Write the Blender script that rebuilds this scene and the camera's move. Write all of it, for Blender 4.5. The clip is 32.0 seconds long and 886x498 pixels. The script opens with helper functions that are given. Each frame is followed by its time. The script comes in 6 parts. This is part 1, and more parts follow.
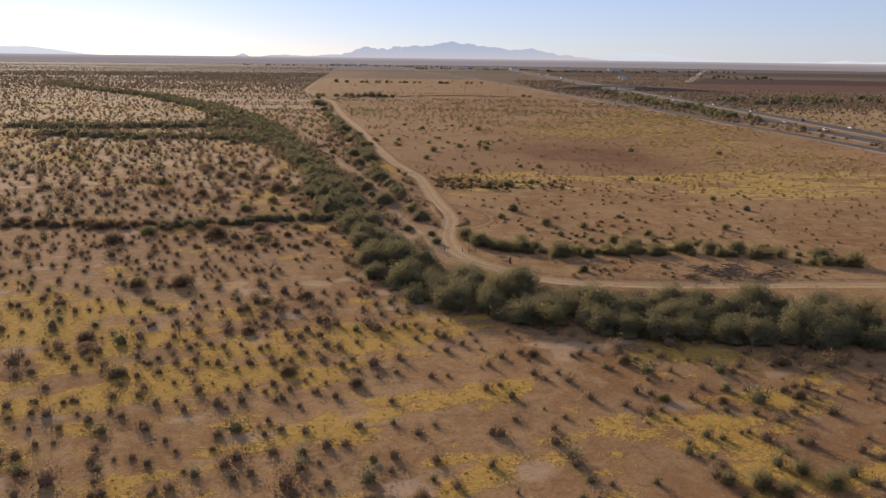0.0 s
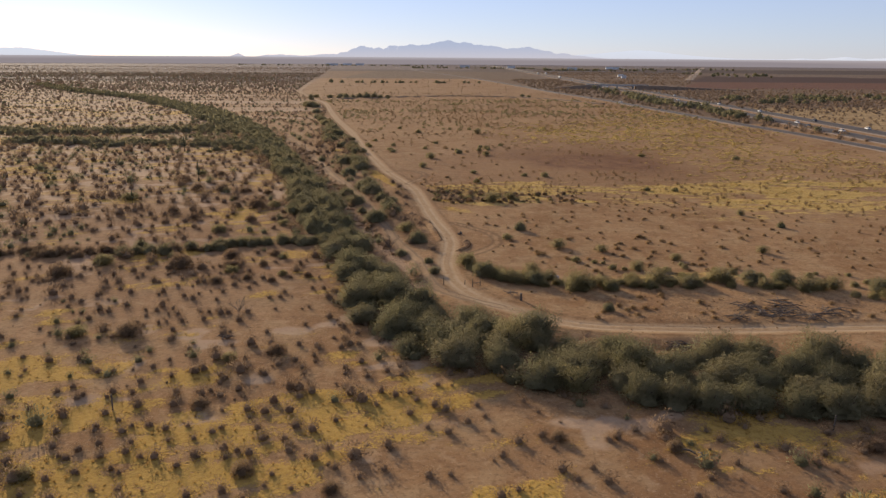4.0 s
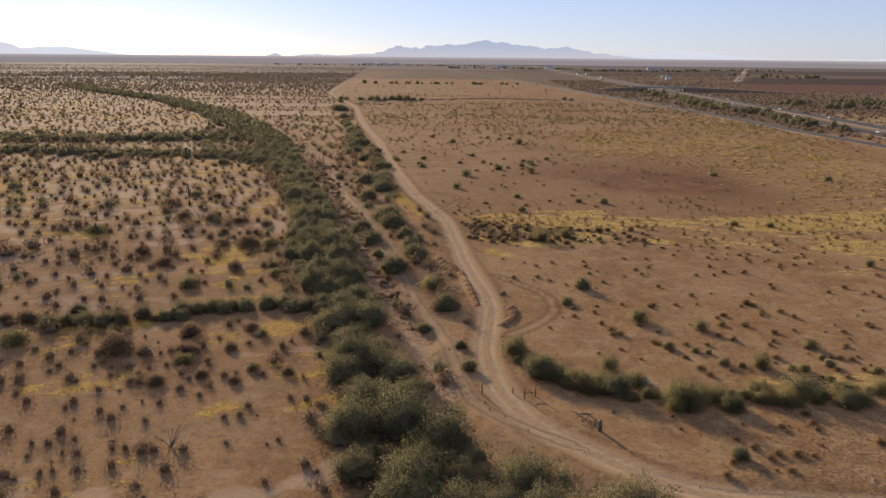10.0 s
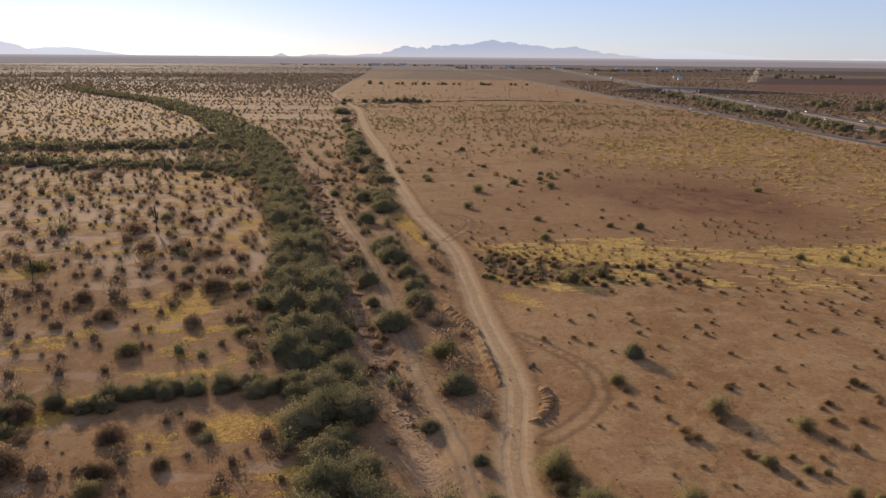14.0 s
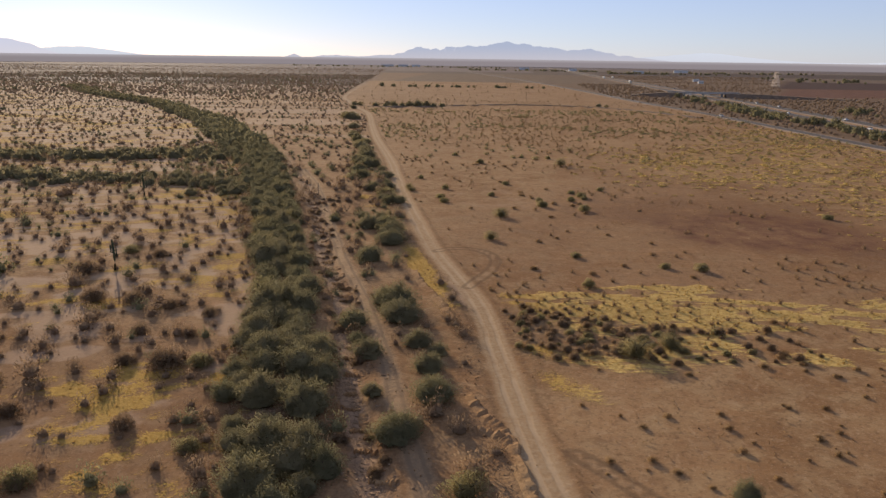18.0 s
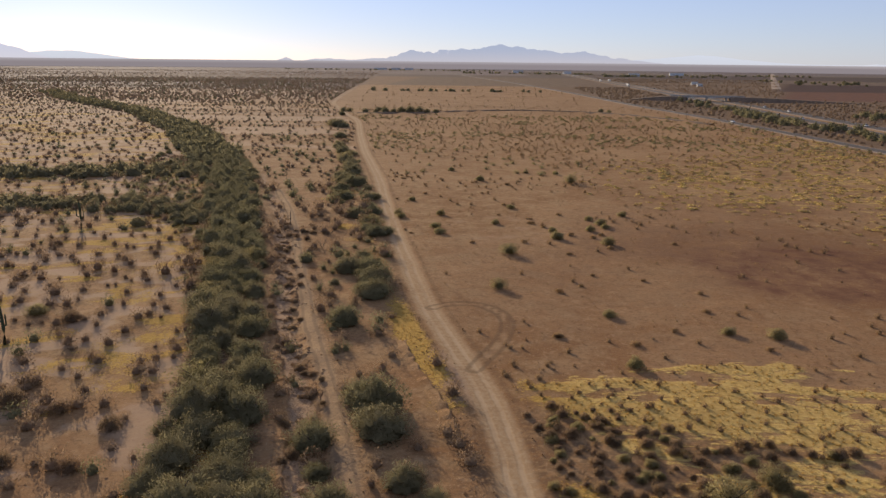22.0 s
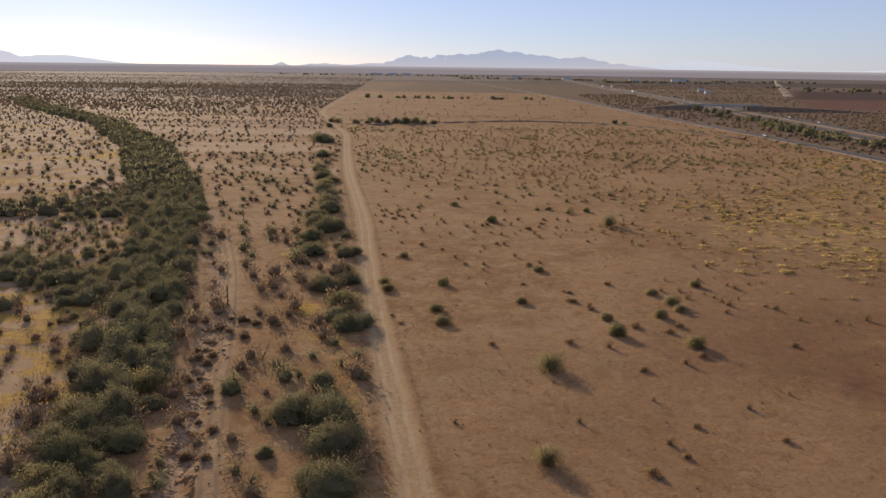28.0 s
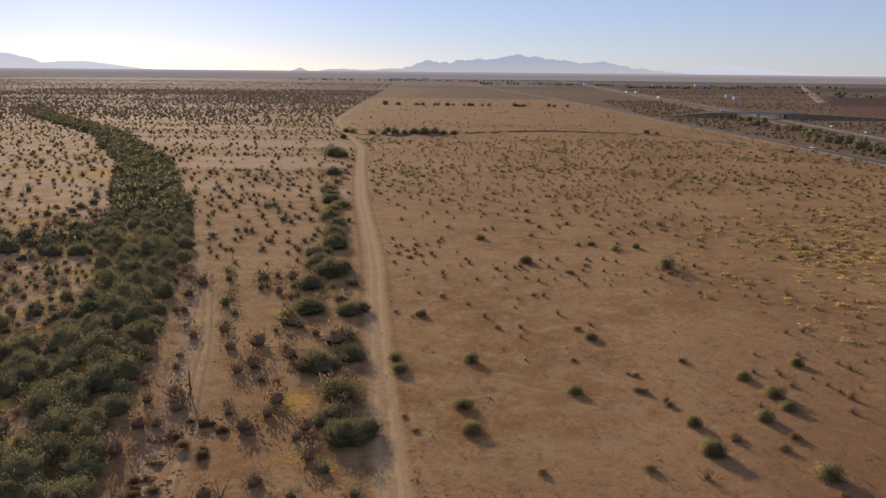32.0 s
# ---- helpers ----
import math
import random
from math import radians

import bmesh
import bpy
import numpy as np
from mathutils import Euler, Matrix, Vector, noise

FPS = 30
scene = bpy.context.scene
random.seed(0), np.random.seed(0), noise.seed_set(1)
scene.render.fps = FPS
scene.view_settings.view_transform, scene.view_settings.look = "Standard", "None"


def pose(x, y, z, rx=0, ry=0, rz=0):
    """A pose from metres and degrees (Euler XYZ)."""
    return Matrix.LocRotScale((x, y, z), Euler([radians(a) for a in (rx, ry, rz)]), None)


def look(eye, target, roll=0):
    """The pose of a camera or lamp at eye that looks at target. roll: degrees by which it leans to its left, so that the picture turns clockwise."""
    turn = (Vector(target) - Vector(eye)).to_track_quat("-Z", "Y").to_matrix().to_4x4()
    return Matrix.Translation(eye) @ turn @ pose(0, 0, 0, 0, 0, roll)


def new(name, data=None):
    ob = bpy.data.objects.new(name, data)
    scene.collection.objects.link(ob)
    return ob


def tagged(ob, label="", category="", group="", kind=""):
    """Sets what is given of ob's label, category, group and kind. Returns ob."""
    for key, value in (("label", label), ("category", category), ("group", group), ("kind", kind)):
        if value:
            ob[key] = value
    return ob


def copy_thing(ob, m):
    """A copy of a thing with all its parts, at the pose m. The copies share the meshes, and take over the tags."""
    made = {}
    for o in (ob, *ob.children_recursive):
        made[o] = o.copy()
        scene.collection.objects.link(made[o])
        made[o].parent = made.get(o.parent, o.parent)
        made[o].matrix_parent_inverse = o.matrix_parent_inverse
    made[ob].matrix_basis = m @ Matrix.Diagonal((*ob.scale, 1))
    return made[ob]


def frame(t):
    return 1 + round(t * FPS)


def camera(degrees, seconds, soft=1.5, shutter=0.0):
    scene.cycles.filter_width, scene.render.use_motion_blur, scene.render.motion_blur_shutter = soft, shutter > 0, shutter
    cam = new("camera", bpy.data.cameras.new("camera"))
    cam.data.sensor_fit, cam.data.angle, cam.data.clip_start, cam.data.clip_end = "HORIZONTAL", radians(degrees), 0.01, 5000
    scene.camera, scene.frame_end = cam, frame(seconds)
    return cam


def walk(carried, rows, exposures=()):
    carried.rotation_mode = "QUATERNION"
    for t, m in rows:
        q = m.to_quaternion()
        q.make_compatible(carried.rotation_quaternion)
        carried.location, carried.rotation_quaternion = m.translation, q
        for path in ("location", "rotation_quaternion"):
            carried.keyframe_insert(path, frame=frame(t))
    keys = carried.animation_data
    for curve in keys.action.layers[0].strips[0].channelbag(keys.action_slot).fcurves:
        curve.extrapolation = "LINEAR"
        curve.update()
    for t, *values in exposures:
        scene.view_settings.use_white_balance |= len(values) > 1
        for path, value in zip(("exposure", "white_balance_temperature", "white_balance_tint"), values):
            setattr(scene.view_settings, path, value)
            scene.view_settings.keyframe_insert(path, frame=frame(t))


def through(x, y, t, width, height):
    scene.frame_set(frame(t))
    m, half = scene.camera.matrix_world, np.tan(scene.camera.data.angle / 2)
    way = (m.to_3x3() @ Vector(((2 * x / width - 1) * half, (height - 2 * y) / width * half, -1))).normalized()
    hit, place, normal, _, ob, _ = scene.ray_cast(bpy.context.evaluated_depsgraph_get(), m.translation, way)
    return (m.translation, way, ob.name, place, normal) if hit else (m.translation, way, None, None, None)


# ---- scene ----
# Plan: x to the right of the flight line, y along it; the ground lies at z = 0, the camera flies 40 m above it.
cam = camera(60.6, 32.0, soft=1.4)
PATH = [
    (0, (0.00, -0.00, 38.48), (-0.19, 48.50, 26.32), 0.68),
    (0.5, (-0.18, 2.49, 38.55), (-0.33, 50.98, 26.37), 0.67),
    (1, (-0.32, 5.10, 38.60), (-0.44, 53.59, 26.41), 0.66),
    (1.5, (-0.41, 7.83, 38.65), (-0.51, 56.32, 26.45), 0.64),
    (2, (-0.45, 10.66, 38.70), (-0.53, 59.15, 26.50), 0.59),
    (2.5, (-0.45, 13.50, 38.76), (-0.52, 61.99, 26.56), 0.53),
    (3, (-0.45, 16.48, 38.83), (-0.49, 64.96, 26.62), 0.47),
    (3.5, (-0.42, 19.50, 38.92), (-0.46, 67.98, 26.70), 0.39),
    (5.5, (-0.38, 32.96, 39.01), (-0.40, 81.44, 26.77), 0.31),
    (6, (-0.36, 36.56, 39.07), (-0.39, 85.03, 26.83), 0.26),
    (6.5, (-0.39, 40.23, 39.11), (-0.43, 88.70, 26.86), 0.26),
    (7, (-0.48, 43.91, 39.15), (-0.52, 92.39, 26.90), 0.29),
    (7.5, (-0.59, 47.47, 39.19), (-1.05, 95.95, 26.94), 0.36),
    (8, (-0.68, 51.13, 39.23), (-2.52, 99.57, 26.98), 0.46),
    (8.5, (-0.77, 54.92, 39.28), (-2.73, 103.36, 27.03), 0.51),
    (9, (-0.89, 58.83, 39.34), (-2.83, 107.26, 27.09), 0.52),
    (9.5, (-1.02, 62.65, 39.39), (-3.11, 111.08, 27.15), 0.50),
    (10, (-1.18, 66.34, 39.44), (-3.47, 114.76, 27.19), 0.47),
    (10.5, (-1.40, 70.08, 39.48), (-3.74, 118.50, 27.24), 0.45),
    (11, (-1.65, 73.86, 39.52), (-4.08, 122.28, 27.28), 0.45),
    (11.5, (-1.92, 77.51, 39.54), (-4.43, 125.92, 27.31), 0.44),
    (12, (-2.17, 81.27, 39.55), (-4.69, 129.69, 27.31), 0.42),
    (12.5, (-2.40, 85.08, 39.55), (-5.01, 133.49, 27.32), 0.38),
    (13, (-2.64, 88.97, 39.57), (-5.35, 137.38, 27.33), 0.34),
    (13.5, (-2.96, 93.01, 39.61), (-5.67, 141.41, 27.35), 0.34),
    (14, (-3.31, 97.15, 39.68), (-6.04, 145.55, 27.42), 0.40),
    (14.5, (-4.06, 101.19, 39.80), (-7.03, 149.57, 27.54), 0.51),
    (16.5, (-5.24, 117.81, 39.94), (-8.59, 166.17, 27.70), 0.64),
    (17, (-6.06, 122.00, 40.04), (-9.40, 170.37, 27.82), 0.73),
    (17.5, (-6.48, 126.10, 40.08), (-9.97, 174.47, 27.89), 0.75),
    (18, (-6.91, 130.24, 40.08), (-10.39, 178.61, 27.90), 0.74),
    (18.5, (-7.33, 134.40, 40.05), (-10.76, 182.78, 27.91), 0.72),
    (19, (-7.76, 138.75, 40.03), (-11.15, 187.14, 27.91), 0.71),
    (19.5, (-8.22, 143.16, 40.03), (-11.54, 191.56, 27.93), 0.71),
    (20, (-8.63, 147.72, 40.05), (-11.89, 196.14, 27.97), 0.70),
    (20.5, (-8.99, 152.27, 40.08), (-12.21, 200.69, 28.02), 0.69),
    (21, (-9.32, 156.94, 40.12), (-12.49, 205.37, 28.09), 0.68),
    (21.5, (-9.65, 161.63, 40.17), (-12.79, 210.07, 28.16), 0.63),
    (22, (-9.96, 166.46, 40.24), (-13.06, 214.90, 28.25), 0.57),
    (22.5, (-10.25, 171.25, 40.31), (-13.33, 219.70, 28.35), 0.50),
    (23, (-10.57, 176.10, 40.39), (-13.63, 224.56, 28.46), 0.44),
    (23.5, (-10.93, 180.86, 40.47), (-13.96, 229.33, 28.57), 0.41),
    (24, (-11.30, 185.68, 40.56), (-14.31, 234.15, 28.68), 0.39),
    (24.5, (-11.67, 190.53, 40.64), (-14.67, 239.01, 28.79), 0.39),
    (25, (-12.06, 195.50, 40.72), (-15.07, 243.99, 28.90), 0.42),
    (25.5, (-12.92, 200.53, 40.80), (-15.91, 249.03, 29.02), 0.50),
    (27.5, (-14.27, 221.37, 40.89), (-17.15, 269.89, 29.17), 0.62),
    (28, (-15.19, 226.54, 41.00), (-18.09, 275.07, 29.32), 0.67),
    (28.5, (-15.66, 231.59, 41.15), (-18.54, 280.12, 29.50), 0.70),
    (29, (-16.11, 236.53, 41.35), (-19.74, 285.03, 29.73), 0.77),
    (29.5, (-16.59, 241.23, 41.59), (-20.49, 289.71, 30.01), 0.85),
    (30, (-17.09, 245.58, 41.85), (-21.06, 294.07, 30.31), 0.91),
    (30.5, (-17.59, 249.39, 42.06), (-21.56, 297.89, 30.57), 0.93),
    (31, (-18.06, 252.93, 42.23), (-22.02, 301.44, 30.79), 0.89),
    (31.5, (-18.44, 256.35, 42.40), (-22.48, 304.86, 30.99), 0.77),
    (32, (-18.76, 259.81, 42.59), (-22.88, 308.32, 31.19), 0.53),
]
walk(cam, [(t, look(eye, target, roll)) for t, eye, target, roll in PATH],
     [(0, 0.30), (7, 0.34), (14, 0.31), (20, 0.25), (28, 0.20), (32, 0.13)])

# ---- sky and sun ----
SUN_AZ, SUN_EL = radians(29.0), radians(15.5)      # degrees to the left of +y, and up
world = bpy.data.worlds.new("sky")
scene.world = world
world.use_nodes = True
wn = world.node_tree
for n in list(wn.nodes):
    wn.nodes.remove(n)
sky = wn.nodes.new("ShaderNodeTexSky")
sky.sky_type, sky.sun_disc = "NISHITA", False
sky.sun_elevation, sky.sun_rotation = SUN_EL, -SUN_AZ
sky.altitude, sky.air_density, sky.dust_density, sky.ozone_density = 1500, 1.0, 0.42, 2.0
back = wn.nodes.new("ShaderNodeBackground")
back.inputs["Strength"].default_value = 0.0715
wout = wn.nodes.new("ShaderNodeOutputWorld")
cool = wn.nodes.new("ShaderNodeMix")
cool.data_type, cool.blend_type = "RGBA", "MULTIPLY"
cool.inputs[0].default_value, cool.inputs[7].default_value = 1.0, (0.55, 0.58, 0.82, 1)
wn.links.new(sky.outputs[0], cool.inputs[6])
sky_fill = wn.nodes.new("ShaderNodeMix")          # an even fill added over the whole sky to lighten the shadows
sky_fill.data_type, sky_fill.blend_type = "RGBA", "ADD"
sky_fill.inputs[0].default_value, sky_fill.inputs[7].default_value = 1.0, (2.95, 3.1, 3.8, 1)
wn.links.new(cool.outputs[2], sky_fill.inputs[6])
wn.links.new(sky_fill.outputs[2], back.inputs[0])
wn.links.new(back.outputs[0], wout.inputs[0])
sun = new("sun", bpy.data.lights.new("sun", "SUN"))
sun.data.energy, sun.data.angle, sun.data.color = 5.0, radians(0.6), (1.0, 0.82, 0.60)
sun_dir = Vector((-math.sin(SUN_AZ) * math.cos(SUN_EL), math.cos(SUN_AZ) * math.cos(SUN_EL), math.sin(SUN_EL)))
sun.matrix_world = look((0, 0, 300), Vector((0, 0, 300)) - sun_dir)

# ---- materials ----
def nodes_of(name):
    mat = bpy.data.materials.new(name)
    mat.use_nodes = True
    nt = mat.node_tree
    for n in list(nt.nodes):
        nt.nodes.remove(n)
    out = nt.nodes.new("ShaderNodeOutputMaterial")
    bsdf = nt.nodes.new("ShaderNodeBsdfPrincipled")
    nt.links.new(bsdf.outputs[0], out.inputs[0])
    return mat, nt, bsdf


def put(nt, sock, value):
    if isinstance(value, bpy.types.NodeSocket):
        nt.links.new(value, sock)
    elif isinstance(value, tuple) and len(value) == 3 and sock.type == "RGBA":
        sock.default_value = (*value, 1)
    else:
        sock.default_value = value


def mix(nt, fac, a, b):
    m = nt.nodes.new("ShaderNodeMix")
    m.data_type = "RGBA"
    put(nt, m.inputs[0], fac), put(nt, m.inputs[6], a), put(nt, m.inputs[7], b)
    return m.outputs[2]


def calc(nt, op, a, b=0.0, c=0.0):
    m = nt.nodes.new("ShaderNodeMath")
    m.operation = op
    put(nt, m.inputs[0], a), put(nt, m.inputs[1], b), put(nt, m.inputs[2], c)
    return m.outputs[0]


def ramp(nt, v, lo, hi, to_lo=0.0, to_hi=1.0):
    m = nt.nodes.new("ShaderNodeMapRange")
    m.interpolation_type = "SMOOTHSTEP"
    put(nt, m.inputs[0], v)
    for k, w in zip((1, 2, 3, 4), (lo, hi, to_lo, to_hi)):
        m.inputs[k].default_value = w
    return m.outputs[0]


def grain(nt, scale, detail=3.0, rough=0.6, where=None, warp=0.0):
    n = nt.nodes.new("ShaderNodeTexNoise")
    n.inputs["Scale"].default_value, n.inputs["Detail"].default_value = scale, detail
    n.inputs["Roughness"].default_value, n.inputs["Distortion"].default_value = rough, warp
    if where is not None:
        nt.links.new(where, n.inputs["Vector"])
    return n.outputs[0]


def spot(nt, name):
    a = nt.nodes.new("ShaderNodeAttribute")
    a.attribute_name = name
    return a


def bump(nt, height, strength, distance, bsdf):
    b = nt.nodes.new("ShaderNodeBump")
    b.inputs["Strength"].default_value, b.inputs["Distance"].default_value = strength, distance
    nt.links.new(height, b.inputs["Height"])
    nt.links.new(b.outputs[0], bsdf.inputs["Normal"])


def soil_material():
    mat, nt, bsdf = nodes_of("desert_soil")
    pos = nt.nodes.new("ShaderNodeNewGeometry").outputs["Position"]
    big, mid = grain(nt, 0.022, 4, 0.6, pos, 0.6), grain(nt, 0.16, 4, 0.65, pos, 0.4)
    fine, tiny = grain(nt, 1.3, 4, 0.7, pos), grain(nt, 7.0, 2, 0.6, pos)
    kind, kind2 = spot(nt, "cover"), spot(nt, "cover_b")
    split, split2 = nt.nodes.new("ShaderNodeSeparateColor"), nt.nodes.new("ShaderNodeSeparateColor")
    nt.links.new(kind.outputs["Color"], split.inputs[0]), nt.links.new(kind2.outputs["Color"], split2.inputs[0])
    c = mix(nt, ramp(nt, big, 0.35, 0.65), (0.225, 0.119, 0.053), (0.315, 0.185, 0.091))
    c = mix(nt, ramp(nt, mid, 0.40, 0.68, 0.0, 0.8), c, (0.341, 0.222, 0.114))
    c = mix(nt, ramp(nt, fine, 0.46, 0.70, 0, 0.4), c, (0.148, 0.084, 0.046))
    c = mix(nt, ramp(nt, tiny, 0.52, 0.72, 0, 0.4), c, (0.404, 0.28, 0.158))
    two = grain(nt, 0.55, 3, 0.6, pos, 0.8)
    c = mix(nt, ramp(nt, two, 0.52, 0.70, 0, 0.5), c, (0.170, 0.093, 0.048))
    c = mix(nt, ramp(nt, two, 0.32, 0.46, 0.35, 0.0), c, (0.413, 0.28, 0.158))
    speck, pebble = grain(nt, 1.9, 2, 0.5, pos), grain(nt, 2.7, 2, 0.5, pos)
    c = mix(nt, ramp(nt, speck, 0.58, 0.68, 0, 0.45), c, (0.125, 0.075, 0.042))
    c = mix(nt, ramp(nt, pebble, 0.60, 0.70, 0, 0.35), c, (0.45, 0.32, 0.195))
    # pale silt crust, burnt soil, litter, dry grass
    crust = calc(nt, "ADD", split2.outputs[0], calc(nt, "MULTIPLY", calc(nt, "SUBTRACT", fine, 0.5), 0.5))
    c = mix(nt, ramp(nt, crust, 0.40, 0.85, 0.0, 0.5), c, (0.449, 0.327, 0.225))
    c = mix(nt, calc(nt, "MULTIPLY", split.outputs[2], ramp(nt, mid, 0.3, 0.7, 0.35, 1.0)), c, (0.134, 0.064, 0.039))
    litter = calc(nt, "MULTIPLY", split2.outputs[1], ramp(nt, fine, 0.38, 0.6))
    c = mix(nt, litter, c, (0.108, 0.073, 0.048))
    rill = grain(nt, 0.75, 3, 0.65, pos, 1.2)
    crack = ramp(nt, calc(nt, "ABSOLUTE", calc(nt, "SUBTRACT", rill, 0.5)), 0.0, 0.05, 0.75, 0.0)
    c = mix(nt, calc(nt, "MULTIPLY", split2.outputs[2], crack), c, (0.116, 0.071, 0.046))
    straw = mix(nt, ramp(nt, fine, 0.3, 0.7), (0.39, 0.235, 0.048), (0.54, 0.345, 0.085))
    east = ramp(nt, spot(nt, "across").outputs["Fac"], 4, 14)
    straw = mix(nt, east, straw, mix(nt, ramp(nt, fine, 0.35, 0.65), (0.50, 0.33, 0.095), (0.66, 0.47, 0.165)))
    tuft = grain(nt, 3.2, 3, 0.65, pos, 0.5)
    clump = calc(nt, "ADD", calc(nt, "MULTIPLY", calc(nt, "SUBTRACT", fine, 0.5), 1.5), calc(nt, "MULTIPLY", calc(nt, "SUBTRACT", tuft, 0.5), 1.6))
    xyz, flat = nt.nodes.new("ShaderNodeSeparateXYZ"), nt.nodes.new("ShaderNodeCombineXYZ")
    nt.links.new(pos, xyz.inputs[0])
    nt.links.new(calc(nt, "MULTIPLY", xyz.outputs[0], 0.32), flat.inputs[0]), nt.links.new(xyz.outputs[1], flat.inputs[1])
    rows = calc(nt, "MULTIPLY", calc(nt, "SUBTRACT", grain(nt, 0.75, 4, 0.7, flat.outputs[0], 0.3), 0.5), 3.2)
    clump = calc(nt, "ADD", calc(nt, "MULTIPLY", clump, calc(nt, "SUBTRACT", 1.0, calc(nt, "MULTIPLY", east, 0.65))), calc(nt, "MULTIPLY", rows, east))
    edge = calc(nt, "MULTIPLY", ramp(nt, calc(nt, "ADD", split.outputs[1], clump), 0.30, 0.80), ramp(nt, split.outputs[1], 0.03, 0.18))
    c = mix(nt, calc(nt, "MULTIPLY", edge, ramp(nt, tuft, 0.3, 0.55, 0.55, 0.95)), c, straw)
    c = mix(nt, calc(nt, "MULTIPLY", split.outputs[1], 0.3), c, (0.27, 0.165, 0.06))
    # the graded track with two worn wheel lines
    lat = calc(nt, "ADD", spot(nt, "across").outputs["Fac"], calc(nt, "MULTIPLY", calc(nt, "SUBTRACT", mid, 0.5), 0.9))
    side = calc(nt, "ABSOLUTE", lat)
    on_road = ramp(nt, side, 1.5, 2.4, 1.0, 0.0)
    dust = mix(nt, ramp(nt, fine, 0.35, 0.7), (0.346, 0.232, 0.129), (0.404, 0.289, 0.172))
    c = mix(nt, calc(nt, "MULTIPLY", on_road, ramp(nt, fine, 0.3, 0.7, 0.55, 0.85)), c, dust)
    rut = ramp(nt, calc(nt, "ABSOLUTE", calc(nt, "SUBTRACT", side, 0.85)), 0.15, 0.5, 1.0, 0.0)
    c = mix(nt, calc(nt, "MULTIPLY", rut, ramp(nt, mid, 0.35, 0.6, 0.15, 0.6)), c, (0.44, 0.32, 0.20))
    berm = ramp(nt, calc(nt, "ABSOLUTE", calc(nt, "SUBTRACT", side, 2.9)), 0.1, 0.7, 0.55, 0.0)
    c = mix(nt, calc(nt, "MULTIPLY", berm, ramp(nt, fine, 0.3, 0.6)), c, (0.152, 0.090, 0.049))
    lat2 = calc(nt, "ABSOLUTE", calc(nt, "ADD", spot(nt, "across_b").outputs["Fac"], calc(nt, "MULTIPLY", calc(nt, "SUBTRACT", mid, 0.5), 1.2)))
    path2 = ramp(nt, lat2, 0.7, 1.9, 0.35, 0.0)
    c = mix(nt, path2, c, (0.359, 0.275, 0.177))
    pair = ramp(nt, calc(nt, "ABSOLUTE", calc(nt, "SUBTRACT", lat2, 0.75)), 0.1, 0.4, 0.7, 0.0)
    c = mix(nt, pair, c, (0.197, 0.133, 0.082))
    turn = calc(nt, "ADD", split.outputs[0], calc(nt, "MULTIPLY", calc(nt, "SUBTRACT", mid, 0.5), 0.12))
    ring = ramp(nt, calc(nt, "ABSOLUTE", calc(nt, "SUBTRACT", turn, 0.80)), 0.02, 0.12, 0.5, 0.0)
    c = mix(nt, ring, c, (0.113, 0.072, 0.044))
    c = mix(nt, ramp(nt, turn, 0.86, 0.98, 0.0, 0.3), c, (0.362, 0.248, 0.146))
    # far scrub and fields, with haze painted into the farthest plains
    tint = spot(nt, "field")
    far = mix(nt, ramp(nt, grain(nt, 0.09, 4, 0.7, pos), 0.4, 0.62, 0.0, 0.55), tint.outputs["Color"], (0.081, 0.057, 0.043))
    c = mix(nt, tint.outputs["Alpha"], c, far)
    put(nt, bsdf.inputs["Base Color"], c)
    bsdf.inputs["Roughness"].default_value = 0.95
    bsdf.inputs["Specular IOR Level"].default_value = 0.02
    h = calc(nt, "ADD", calc(nt, "MULTIPLY", fine, 1.0), calc(nt, "MULTIPLY", tiny, 0.35))
    h = calc(nt, "ADD", h, calc(nt, "MULTIPLY", calc(nt, "MULTIPLY", rut, on_road), -0.5))
    h = calc(nt, "ADD", h, calc(nt, "MULTIPLY", calc(nt, "MULTIPLY", edge, tuft), 1.8))
    h = calc(nt, "ADD", h, calc(nt, "MULTIPLY", calc(nt, "MULTIPLY", split2.outputs[2], rill), 3.0))
    bump(nt, h, 0.6, 0.12, bsdf)
    return mat


def leaf_material(name, dark, light, dry, through=0.25):
    mat, nt, bsdf = nodes_of(name)
    info = nt.nodes.new("ShaderNodeObjectInfo").outputs["Random"]
    geo = nt.nodes.new("ShaderNodeNewGeometry")
    isle = geo.outputs["Random Per Island"]
    patch, tuft = grain(nt, 0.7, 2, 0.5, geo.outputs["Position"]), grain(nt, 5.0, 3, 0.7, geo.outputs["Position"])
    c = mix(nt, calc(nt, "MULTIPLY", isle, 0.5), dark, light)
    c = mix(nt, ramp(nt, patch, 0.4, 0.7, 0.0, 0.5), c, light)
    c = mix(nt, ramp(nt, tuft, 0.35, 0.6, 0.35, 0.0), c, dark)
    c = mix(nt, calc(nt, "MULTIPLY", info, 0.45), c, dry)
    bump(nt, tuft, 0.6, 0.2, bsdf)
    put(nt, bsdf.inputs["Base Color"], c)
    bsdf.inputs["Roughness"].default_value = 0.92
    bsdf.inputs["Specular IOR Level"].default_value = 0.04
    glow = nt.nodes.new("ShaderNodeBsdfTranslucent")
    put(nt, glow.inputs["Color"], c)
    both = nt.nodes.new("ShaderNodeMixShader")
    both.inputs[0].default_value = through
    nt.links.new(bsdf.outputs[0], both.inputs[1]), nt.links.new(glow.outputs[0], both.inputs[2])
    nt.links.new(both.outputs[0], [n for n in nt.nodes if n.type == "OUTPUT_MATERIAL"][0].inputs[0])
    return mat


